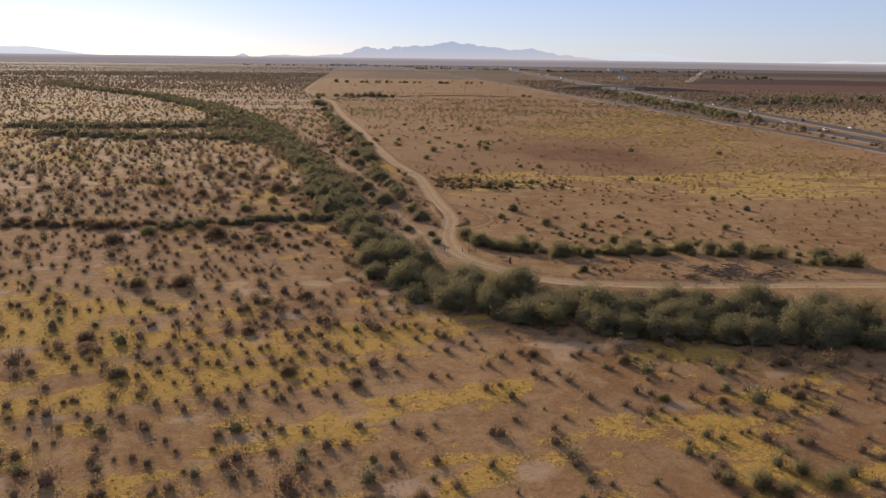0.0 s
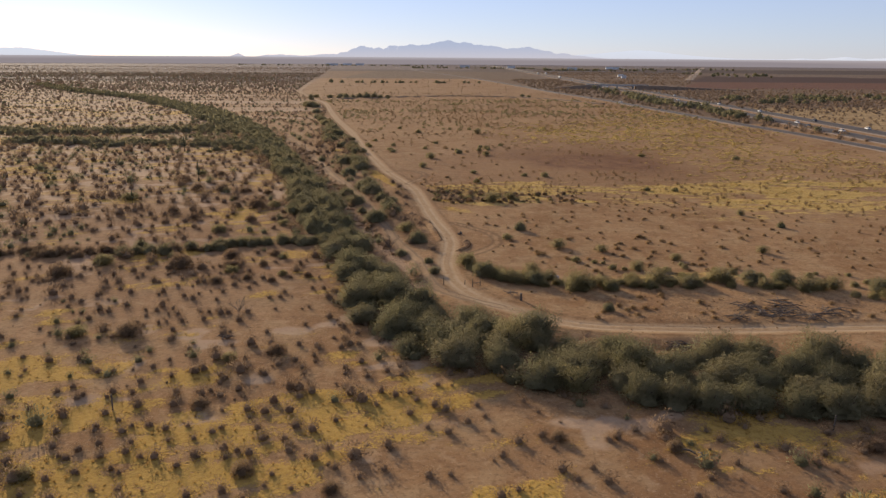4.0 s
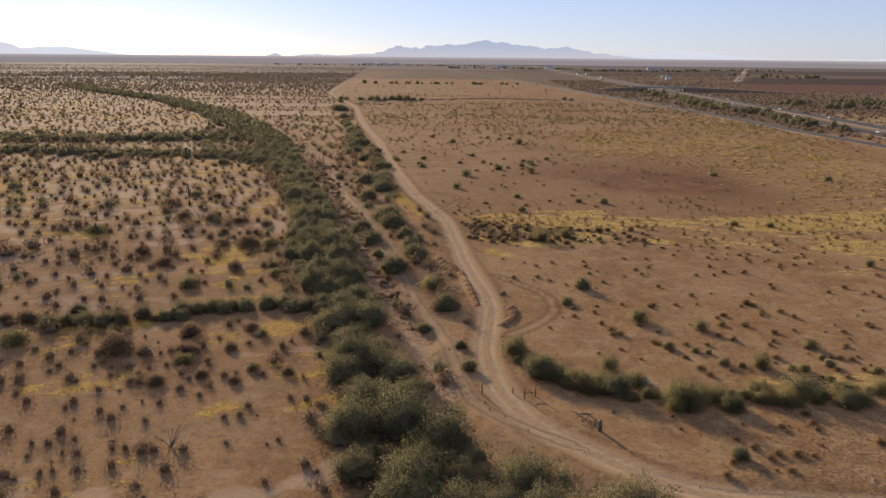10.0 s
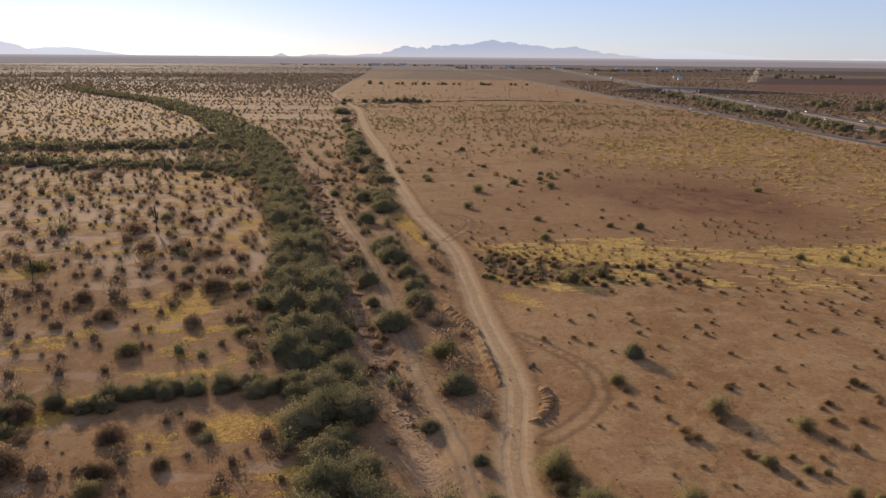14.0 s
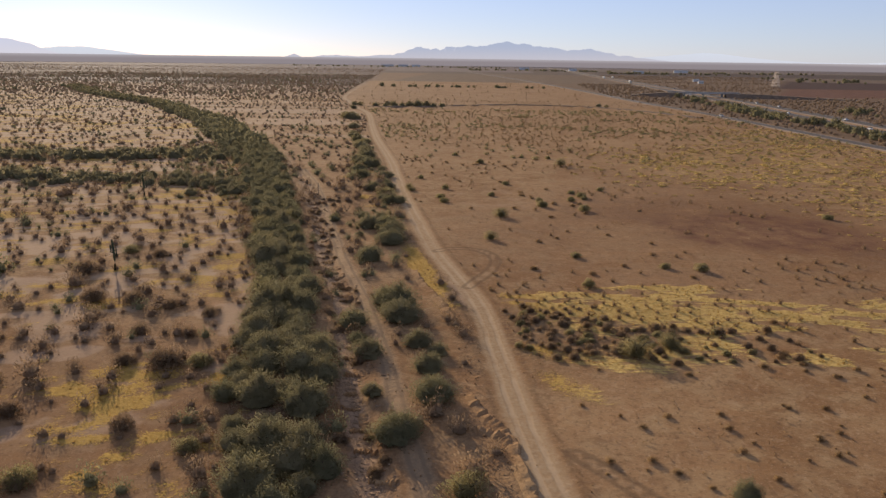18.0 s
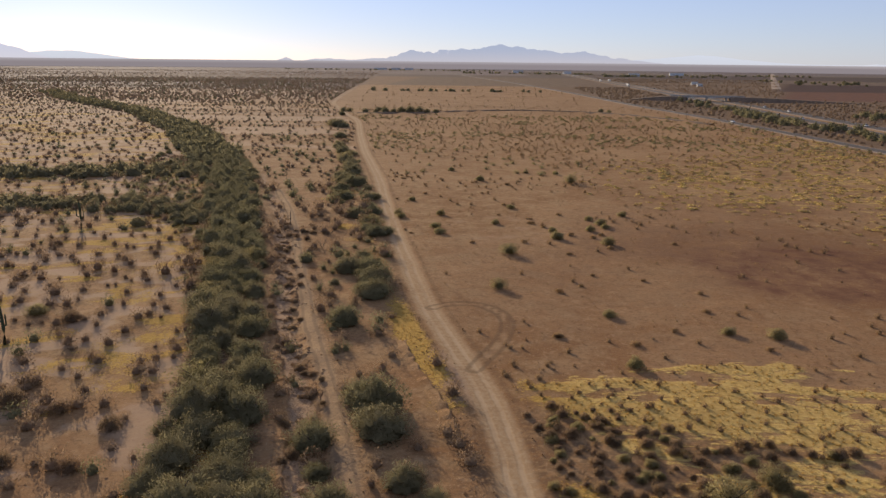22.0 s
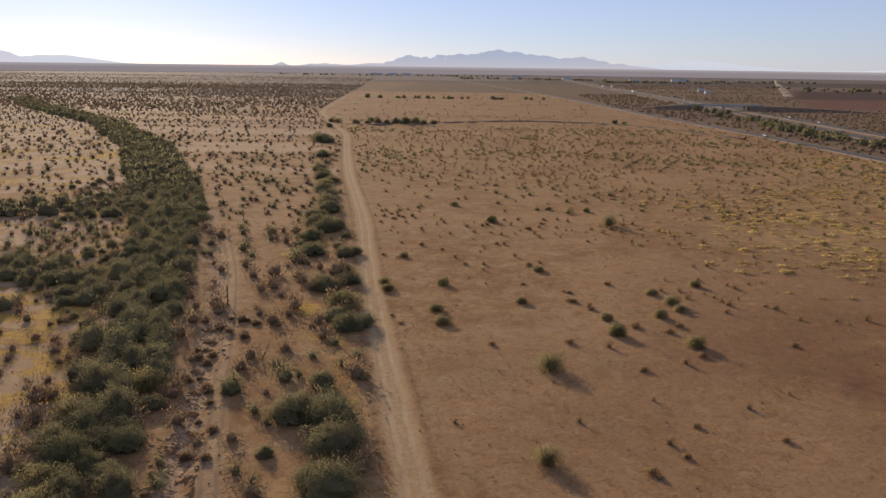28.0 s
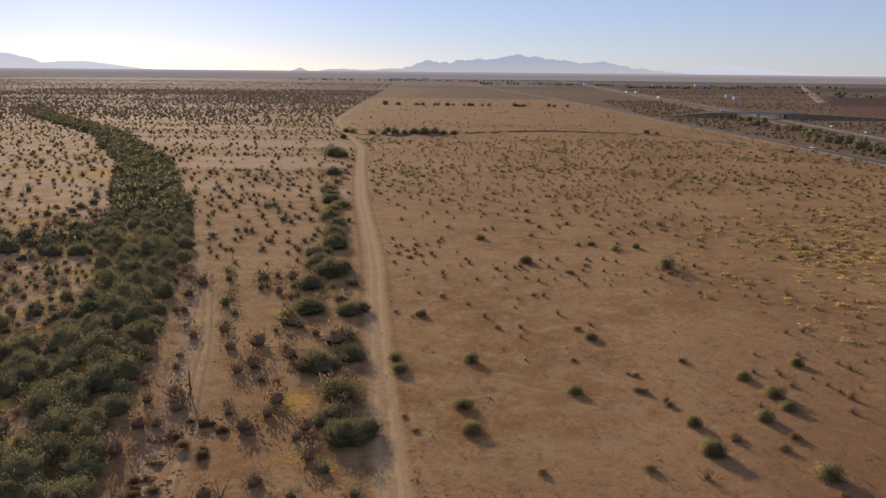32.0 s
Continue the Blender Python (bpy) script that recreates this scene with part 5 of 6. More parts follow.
# ---- mountains and haze on the horizon ----
def ridge(name, label, far, outline, mat, rough, seed):
    """A far range as a closed body: outline is rows of degrees to the left of +y and degrees above the horizon."""
    az = np.array([q[0] for q in outline])
    el = np.array([q[1] for q in outline])
    if az[0] > az[-1]:
        az, el = az[::-1], el[::-1]
    step = np.linspace(az[0], az[-1], int(abs(az[-1] - az[0]) * 12) + 2)
    h = np.interp(step, az, el)
    h += rough * (value_noise(step * 10, 0 * step, 4, seed) - 0.5) * np.clip(h * 2, 0, 1) + 0.5 * rough * (value_noise(step * 10, 0 * step, 1.4, seed + 1) - 0.5) * np.clip(h * 2, 0, 1)
    verts, faces = [], []
    for a, e in zip(np.radians(step), np.radians(h)):
        for d, z in ((far, -30.0), (far + 90, 40 + (far + 90) * math.tan(e)), (far + 200, -30.0)):
            verts.append((-10 - d * math.sin(a), 130 + d * math.cos(a), z))
    for n in range(len(step) - 1):
        a, b = 3 * n, 3 * n + 3
        faces += [(a, b, b + 1, a + 1), (a + 1, b + 1, b + 2, a + 2)]
    me = mesh_from(name, np.array(verts), faces, mat)
    return tagged(new(name, me), label, "mountain range", kind="structure")


# haze is painted into these glowing colours, paler towards the ground
HILL_NEAR = distance_material("near_range_painted_haze", (0.45, 0.43, 0.47), (0.34, 0.38, 0.49), 130, 1.0)
HILL_MID = distance_material("middle_range_painted_haze", (0.55, 0.53, 0.58), (0.50, 0.51, 0.61), 130, 1.0)
HILL_FAR = distance_material("far_range_painted_haze", (0.53, 0.54, 0.59), (0.55, 0.59, 0.67), 130, 1.0)
HAZE = distance_material("painted_haze_horizon", (0.21, 0.178, 0.178), (0.32, 0.29, 0.30), 42, 1.0)
ridge("backdrop_plain", "pale glowing strip of painted haze at the horizon", 4400, [(75, 0.0), (40, 0.0), (0, 0.0), (-40, -0.04), (-75, 0.0)], HAZE, 0.0, 1)
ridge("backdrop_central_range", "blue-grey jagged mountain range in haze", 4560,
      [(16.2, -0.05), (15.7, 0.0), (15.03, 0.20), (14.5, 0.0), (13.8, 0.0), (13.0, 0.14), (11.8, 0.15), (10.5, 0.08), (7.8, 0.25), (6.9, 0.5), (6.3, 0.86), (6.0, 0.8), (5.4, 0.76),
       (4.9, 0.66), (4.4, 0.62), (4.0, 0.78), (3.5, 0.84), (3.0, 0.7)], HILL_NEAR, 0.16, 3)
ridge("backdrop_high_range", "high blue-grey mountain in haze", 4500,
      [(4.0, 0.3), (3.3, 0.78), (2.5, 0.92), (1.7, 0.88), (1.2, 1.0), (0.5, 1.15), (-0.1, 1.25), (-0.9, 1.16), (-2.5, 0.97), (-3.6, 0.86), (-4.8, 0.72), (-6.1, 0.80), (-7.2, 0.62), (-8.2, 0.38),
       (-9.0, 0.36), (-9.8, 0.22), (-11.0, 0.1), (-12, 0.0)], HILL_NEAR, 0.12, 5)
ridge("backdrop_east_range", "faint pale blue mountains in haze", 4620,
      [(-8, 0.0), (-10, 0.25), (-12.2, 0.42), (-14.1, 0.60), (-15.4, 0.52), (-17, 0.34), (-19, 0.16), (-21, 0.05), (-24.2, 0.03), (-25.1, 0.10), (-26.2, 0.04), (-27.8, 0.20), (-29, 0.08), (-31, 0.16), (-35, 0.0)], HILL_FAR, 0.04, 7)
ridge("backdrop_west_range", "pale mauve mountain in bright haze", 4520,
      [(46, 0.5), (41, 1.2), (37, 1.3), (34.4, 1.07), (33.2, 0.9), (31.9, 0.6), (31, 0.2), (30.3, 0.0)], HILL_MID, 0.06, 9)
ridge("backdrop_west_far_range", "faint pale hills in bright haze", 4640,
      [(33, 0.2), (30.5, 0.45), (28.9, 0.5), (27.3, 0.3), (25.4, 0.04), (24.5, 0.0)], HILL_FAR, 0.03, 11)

# ---- cacti, dead wood, posts ----
def saguaro(x, y, high, arms, turn):
    """A ribbed cactus column with arms that bend upward: arms is rows of start height, reach, rise and side in degrees."""
    def column(points, radii):
        verts, faces, sides = [], [], 24
        for n, (p, r) in enumerate(zip(points, radii)):
            ahead = (Vector(points[min(n + 1, len(points) - 1)]) - Vector(points[max(n - 1, 0)])).to_track_quat("Z", "Y")
            for k in range(sides):
                a = 2 * math.pi * k / sides
                q = r * (1.0 if k % 2 else 0.84)
                verts.append(Vector(p) + ahead @ Vector((q * math.cos(a), q * math.sin(a), 0)))
            if n:
                for k in range(sides):
                    a, b = (n - 1) * sides + k, (n - 1) * sides + (k + 1) % sides
                    faces.append((a, b, b + sides, a + sides))
        faces.append(tuple(range((len(points) - 1) * sides, len(points) * sides)))
        return np.array([tuple(v) for v in verts]), faces

    ob = empty("saguaro_cactus", pose(x, y, float(relief(x, y)) - 0.1, 0, 0, turn))
    r = 0.034 * high
    zs = [0, 0.15, 0.4, 0.7, 0.9, 0.97, 1.0]
    part("trunk", mesh_from("trunk", *column([(0.02 * high * math.sin(4 * z), 0, z * high) for z in zs], [r * v for v in (0.8, 0.9, 1.05, 1.0, 0.85, 0.6, 0.2)]), CACTUS), ob)
    for start, reach, rise, side in arms:
        c, s = math.cos(radians(side)), math.sin(radians(side))
        pts = [(0, 0, start), (reach * 0.6 * c, reach * 0.6 * s, start + 0.05), (reach * c, reach * s, start + 0.3 * reach), (reach * c, reach * s, start + rise * 0.7), (reach * c, reach * s, start + rise)]
        part("arm", mesh_from("arm", *column(pts, [r * 0.5, r * 0.6, r * 0.68, r * 0.65, r * 0.25]), CACTUS), ob)
    return tagged(ob, "tall grey-green saguaro cactus with raised arms" if len(arms) > 1 else "thin grey-green saguaro cactus on open ground", "cactus", "saguaros")


saguaro(-79.5, 265, 6.2, [(2.9, 0.5, 1.8, 20), (3.6, 0.45, 1.6, 200)], 10)
saguaro(-109, 340, 6.6, [(2.6, 0.8, 2.6, 10), (2.9, 0.8, 2.3, 185), (3.6, 0.5, 1.6, 90)], 0)
saguaro(-84, 223, 4.4, [(1.8, 0.5, 1.6, 30), (2.2, 0.4, 1.3, 220)], 40)
saguaro(-81.5, 425, 3.0, [(1.5, 0.4, 0.9, 0)], 0)


def wooden_post(x, y, high, wide=0.07, lean=0, label="weathered grey wooden post standing in the ground"):
    r = np.random.default_rng(int(abs(x * 7 + y)))
    pts = [(0, 0, -0.3), (0.01, 0.01, high * 0.4), (-0.01, 0.02, high * 0.8), (0, 0, high)]
    me = mesh_from("wooden_post", *join([tube(pts, [wide * 1.1, wide, wide * r.uniform(0.85, 1), wide * 0.8], 8)]), DEADWOOD)
    ob = new("wooden_post", me)
    ob.matrix_basis = pose(x, y, float(relief(x, y)), lean, lean * 0.6, 0)
    return tagged(ob, label, "post", "old posts")


wooden_post(-37.8, 101.5, 1.9, 0.11, 2)
wooden_post(-60.5, 351.5, 3.5, 0.13, 1, "tall bare dead pole beside the wash")
wooden_post(-0.3, 151, 1.3, 0.09, -4)
wooden_post(3.4, 151.8, 0.9, 0.08, 6)
wooden_post(41.9, 97.5, 1.9, 0.10, 2)
wooden_post(12.5, 142.5, 1.25, 0.26, 0, "thick dark stub of a wooden post beside the track")


def gate_frame(x, y, turn):
    ob = empty("fence_gate_frame", pose(x, y, float(relief(x, y)), 0, 0, turn))
    for px in (-0.75, 0.75):
        part("post", mesh_from("post", *join([tube([(px, 0, -0.3), (px + 0.02, 0, 0.7), (px, 0.01, 1.45)], [0.085, 0.08, 0.07], 7)]), DEADWOOD), ob)
    part("rail", mesh_from("rail", *join([tube([(-0.72, 0.0, 0.62), (0, 0.02, 0.58), (0.72, 0.0, 0.63)], [0.05, 0.055, 0.05], 6)]), DEADWOOD), ob)
    return tagged(ob, "short wooden H-shaped fence brace of two posts and a rail", "fence")


gate_frame(5.4, 150.5, 24)


def dead_branches(name, x, y, reach, count, flat, label, category, seed, thick=0.05):
    """Leafless crooked limbs: a standing dead shrub, or a heap of brush when flat."""
    r = np.random.default_rng(seed)
    ob = empty(name, pose(x, y, float(relief(x, y)), 0, 0, 0))
    for k in range(count):
        a = r.uniform(0, 6.28)
        if flat:
            o = r.uniform(-0.6, 0.6, 2) * reach
            pts = [(o[0] - math.cos(a) * reach * 0.6, o[1] - math.sin(a) * reach * 0.3, 0.1 + 0.4 * r.random()), (o[0], o[1], 0.3 + 0.5 * r.random()), (o[0] + math.cos(a) * reach * 0.6, o[1] + math.sin(a) * reach * 0.3, 0.1 + 0.5 * r.random())]
            limbs = [tube(pts, [thick, thick * 1.3, thick * 0.5], 5)]
        else:
            d = reach * r.uniform(0.5, 1)
            top = (d * math.cos(a), d * math.sin(a), reach * r.uniform(0.6, 1.15))
            mid = (top[0] * 0.4, top[1] * 0.4, top[2] * 0.5)
            limbs = [tube([(0, 0, -0.1), mid, top], [thick, thick * 0.7, thick * 0.2], 5)]
            for _ in range(3):
                t = r.uniform(0.4, 0.9)
                p = tuple(m + (q - m) * t for m, q in zip(mid, top))
                limbs.append(tube([p, (p[0] + r.uniform(-0.5, 0.5), p[1] + r.uniform(-0.5, 0.5), p[2] + r.uniform(0.2, 0.7))], [thick * 0.5, thick * 0.15], 4))
        part("branch", mesh_from("branch", *join(limbs), DEADWOOD), ob)
    return tagged(ob, label, category)


dead_branches("dead_tree", -12, 181.3, 2.6, 16, False, "leafless grey dead mesquite with spreading bare limbs", "dead tree", 1)
dead_branches("dead_tree", -32.6, 136.2, 1.7, 9, False, "leafless dead shrub standing among creosote", "dead tree", 2)
dead_branches("dead_tree", -47, 327, 1.8, 9, False, "leafless grey dead shrub beside the wash", "dead tree", 3, 0.04)
dead_branches("dead_tree", -94, 226, 2.0, 9, False, "leafless dark dead shrub on the plain", "dead tree", 8, 0.05)
dead_branches("brush_pile", 32.5, 122.5, 2.6, 22, True, "dark heap of cut dead branches beside the track", "brush pile", 4, 0.08)
dead_branches("brush_pile", 51, 135.5, 3.0, 22, True, "dark drift of dead branches on the sand", "brush pile", 5, 0.06)
for n, (x, y) in enumerate(((45.5, 134), (48.5, 138.5), (54.5, 137.5), (57.5, 134.5), (61.5, 137), (55, 141))):
    dead_branches("brush_pile", x, y, 2.4 + 0.2 * n, 16, True, "dark drift of dead branches on the sand", "brush pile", 40 + n, 0.06)
dead_branches("brush_pile", -31.5, 123.8, 1.3, 5, True, "fallen dead limbs on yellow grass", "brush pile", 6, 0.07)
dead_branches("brush_pile", 11, 145.3, 1.2, 8, True, "small scatter of dead sticks beside the track", "brush pile", 7, 0.05)
dead_branches("fallen_limb", 25, 91.5, 2.2, 3, True, "long crooked dead limb lying on sandy ground", "dead wood", 14, 0.09)
dead_branches("brush_pile", 40, 156.5, 3.2, 14, True, "dark dead branches lying along the trees", "brush pile", 9, 0.07)


def lump(name, x, y, wide, high, mat, label, category, seed):
    r = np.random.default_rng(seed)
    me = mesh_from(name, *join([core_ball(r, (0, 0, high * 0.3), (wide, wide * 0.8, high), 6, 10)]), mat, False)
    ob = new(name, me)
    ob.matrix_basis = pose(x, y, float(relief(x, y)) - 0.06, 0, 0, seed * 40)
    return tagged(ob, label, category)


lump("boulder", 20.2, 155.8, 0.75, 0.6, ROCK, "single pale boulder among the bushes", "rock", 1)
lump("tree_stump", 3.5, 191.5, 0.45, 0.5, DEADWOOD, "dark burnt stump on bare ground", "stump", 2)
lump("tree_stump", 3.0, 190.8, 0.3, 0.35, DEADWOOD, "dark burnt stump on bare ground", "stump", 3)


# ---- cut banks and clods of the wash ----
def soil_mesh(name, verts, faces, cut=0.3):
    me = mesh_from(name, np.array(verts), faces, SOIL, False)
    n = len(me.vertices)
    for key, value in (("across", 60.0), ("across_b", 60.0)):
        me.attributes.new(key, "FLOAT", "POINT").data.foreach_set("value", np.full(n, value, np.float32))
    me.attributes.new("field", "FLOAT_COLOR", "POINT").data.foreach_set("color", np.zeros(4 * n, np.float32))
    me.attributes.new("cover_b", "FLOAT_COLOR", "POINT").data.foreach_set("color", np.tile(np.array([0.35, 0, cut, 1], np.float32), n))
    return me


def cut_bank(line, high, wide, label, seed):
    """A ragged earth bank: steep on its right side, running out gently on its left."""
    pts = smooth_line(line, 10)
    verts, faces = [], []
    r = np.random.default_rng(seed)
    for n, (x, y) in enumerate(pts):
        (ax, ay), (bx, by) = pts[max(0, n - 1)], pts[min(len(pts) - 1, n + 1)]
        l = math.hypot(bx - ax, by - ay) + 1e-9
        nx_, ny_ = (by - ay) / l, -(bx - ax) / l
        h = 0.5 * high * (0.35 + 0.9 * r.random()) * min(1, n / 3, (len(pts) - 1 - n) / 3)
        j = r.uniform(-0.25, 0.25)
        for d, z in ((-wide, -0.12), (-0.45 * wide, 0.55 * h), (0.0 + j, h), (0.22 + j, h * 0.75), (0.32 + j, -0.02), (0.7 + j, -0.25)):
            px, py = x + nx_ * d, y + ny_ * d
            verts.append((px, py, float(relief(px, py)) + z))
        if n:
            for k in range(5):
                a = (n - 1) * 6 + k
                faces.append((a, a + 1, a + 7, a + 6))
    return tagged(new("earth_bank", soil_mesh("earth_bank", verts, faces)), label, "earth bank", kind="structure")


cut_bank([(2.7, 174.8), (3.6, 176.4), (4.6, 178.8), (5.1, 182), (4.5, 185.2)], 1.0, 1.4, "ragged gully edge cut into brown soil", 1)
cut_bank([(-0.8, 184.4), (-2.0, 192), (-3.2, 198.7), (-4.8, 206.7), (-7.4, 211), (-9.5, 217)], 1.0, 1.5, "crumbling earth bank beside the dirt road", 2)
cut_bank([(-4.2, 203.5), (-5.6, 206), (-8.0, 207.5), (-10, 207)], 1.1, 1.2, "ragged gully edge cut into brown soil", 3)
cut_bank([(-12.6, 241), (-15, 250), (-19.5, 262), (-22.5, 272)], 0.8, 1.6, "crumbling earth bank beside the dirt road", 4)
for n, k in enumerate(range(26, 38)):
    (ax, ay), (bx, by) = WASH[k], WASH[k + 1]
    for off, h in ((-2.2, 0.5), (1.6, 0.35)):
        cut_bank([(ax + off, ay), ((ax + bx) / 2 + off + 0.6 * math.sin(3.0 * n + off), (ay + by) / 2), (bx + off - 0.3, by)], h, 1.3, "eroded pale bank of the dry wash", 20 + n)


step_rng = np.random.default_rng(12)
for n in range(34):
    y = 176 + 5.0 * n + step_rng.uniform(-1.5, 1.5)
    x = float(np.interp(y, [q[1] for q in WASH[16:]], [q[0] for q in WASH[16:]])) + step_rng.uniform(-0.9, 0.7)
    w = step_rng.uniform(1.6, 3.2)
    cut_bank([(x - w * 0.5, y + step_rng.uniform(-0.5, 0.5)), (x, y), (x + w * 0.5, y + step_rng.uniform(-0.6, 0.6))], 0.8, 1.1, "small crumbling step in the bank of the wash", 60 + n)


def clods():
    r = np.random.default_rng(31)
    forms = [quads([core_ball(np.random.default_rng(k), (0, 0, 0.3), (0.5, 0.42, 0.35), 3, 5)]) for k in range(3)]
    x, y = scatter(r, (-90, 70, 120, 400), 1.25, lambda a, b: np.clip(0.6 * covers(a, b)[4] + 0.5 * np.exp(-((np.abs(polyline_distance(a, b, ROAD)) - 3.0) / 0.6) ** 2) + 0.012, 0, 0.6))
    s = r.uniform(0.08, 0.3, len(x)) * (1 + (r.random(len(x)) < 0.06))
    rows = np.stack([x, y, relief(x, y), s, s, r.uniform(0, 6.28, len(x)), r.integers(0, 3, len(x))], 1)
    me = stuff_mesh("soil_clods", forms, rows, SOIL, False)
    n = len(me.vertices)
    for key in ("across", "across_b"):
        me.attributes.new(key, "FLOAT", "POINT").data.foreach_set("value", np.full(n, 60.0, np.float32))
    me.attributes.new("field", "FLOAT_COLOR", "POINT").data.foreach_set("color", np.zeros(4 * n, np.float32))
    tagged(new("soil_clods", me), "brown clods and stones along the wash and road", "stones", kind="stuff")


clods()


def wash_ledges():
    """Slumped slabs and crumbs of pale clay that lie across the eroded wash."""
    r = np.random.default_rng(77)
    forms = []
    for k in range(4):
        v = np.array([(a * 0.5, b * 0.26, c) for c in (-0.2, 0.42) for a, b in ((-1, -0.8), (0.2, -1.1), (1, -0.7), (1, 0.8), (0, 1), (-1, 0.7))])
        v[6:, :2] *= r.uniform(0.55, 0.95, (6, 1))
        v += r.normal(size=v.shape) * 0.08
        f = [(n, (n + 1) % 6, 6 + (n + 1) % 6, 6 + n) for n in range(6)] + [(6, 7, 8, 9), (6, 9, 10, 11)]
        forms.append((v, np.array(f)))
    line = WASH[16:44]
    y = r.uniform(172, 345, 2600)
    x = np.interp(y, [q[1] for q in line], [q[0] for q in line]) - 0.3 + r.normal(size=len(y)) * 1.35
    keep = value_noise(x * 0.4, y, 2.4, 61) > 0.42
    x, y = x[keep], y[keep]
    s = r.uniform(0.10, 0.30, len(x)) * (1 + 0.4 * (r.random(len(x)) < 0.15))
    rows = np.stack([x, y, relief(x, y) - 0.03, s * 1.5, s * 0.9, r.normal(size=len(x)) * 0.35, r.integers(0, 4, len(x))], 1)
    tagged(new("clay_rubble", stuff_mesh("clay_rubble", forms, rows, CLAY, False)), "pale slumped clay slabs in the eroded wash", "rubble", kind="stuff")
    for n in range(62):
        y = r.uniform(178, 345)
        x = float(np.interp(y, [q[1] for q in line], [q[0] for q in line])) + r.choice([-2.1, 1.9, 0.3]) + r.normal() * 0.5
        w = r.uniform(0.5, 0.95)
        thing("desert_shrub", SHRUBS[int(r.integers(4))], ("woody_base", "foliage"), "brown twiggy shrub on the bank of the wash", "shrub", "wash shrubs", x, y, w * 1.15, w * r.uniform(0.9, 1.3), r.uniform(0, 6.28))


wash_ledges()


# ---- highway, frontage road, overpass ----
def strip(name, line, half, z, mat, label, category, offset=0.0):
    pts = smooth_line(line, 6)
    verts, faces = [], []
    for n, (x, y) in enumerate(pts):
        (ax, ay), (bx, by) = pts[max(0, n - 1)], pts[min(len(pts) - 1, n + 1)]
        l = math.hypot(bx - ax, by - ay)
        ux, uy = (by - ay) / l, -(bx - ax) / l
        for d, dz in ((-half - 0.8, -0.25), (-half, 0.0), (0, 0.06), (half, 0.0), (half + 0.8, -0.25)):
            verts.append((x + ux * (d + offset), y + uy * (d + offset), z + dz))
        if n:
            for k in range(4):
                a = (n - 1) * 5 + k
                faces.append((a, a + 1, a + 6, a + 5))
    return tagged(new(name, mesh_from(name, np.array(verts), faces, mat)), label, category, kind="structure")


strip("road_frontage_shoulder", FRONTAGE[::3], 4.9, 0.22, GRAVEL, "pale gravel shoulder of the frontage road", "road")
strip("road_frontage", FRONTAGE[::3], 3.6, 0.30, ASPHALT, "grey asphalt frontage road beside the field", "road")
for n, off in enumerate((-11.0, 11.0)):
    strip(f"road_shoulder_{n + 1}", HIGHWAY, 7.2, 0.28, GRAVEL, "pale gravel shoulder of the highway", "road", off)
    strip(f"road_highway_{n + 1}", HIGHWAY, 5.6, 0.40, ASPHALT, "dark asphalt carriageway of the highway", "road", off)
strip("road_farm", [(470, 1520), (660, 2075), (980, 3010), (1250, 3790)], 7, 0.3, GRAVEL, "pale farm road running to the horizon", "road")


def ditch_bank():
    """Low earth bank along the curved field ditch."""
    verts, faces = [], []
    pts = smooth_line(DITCH, 2)
    for n, (x, y) in enumerate(pts):
        (ax, ay), (bx, by) = pts[max(0, n - 1)], pts[min(len(pts) - 1, n + 1)]
        l = math.hypot(bx - ax, by - ay)
        ux, uy = (by - ay) / l, -(bx - ax) / l
        high = 0.85 + 0.25 * math.sin(n * 1.7) * math.sin(n * 0.45)
        for d, z in ((-3.2, -0.6), (-0.9, high), (0.9, high * 0.95), (3.6, -0.6)):
            verts.append((x + ux * d, y + uy * d, z))
        if n:
            for k in range(3):
                a = (n - 1) * 4 + k
                faces.append((a, a + 1, a + 5, a + 4))
    tagged(new("trim_ditch_bank", mesh_from("trim_ditch_bank", np.array(verts), faces, EARTHWORK)), "low dark earth bank along the field ditch", "earth bank", kind="structure")


ditch_bank()


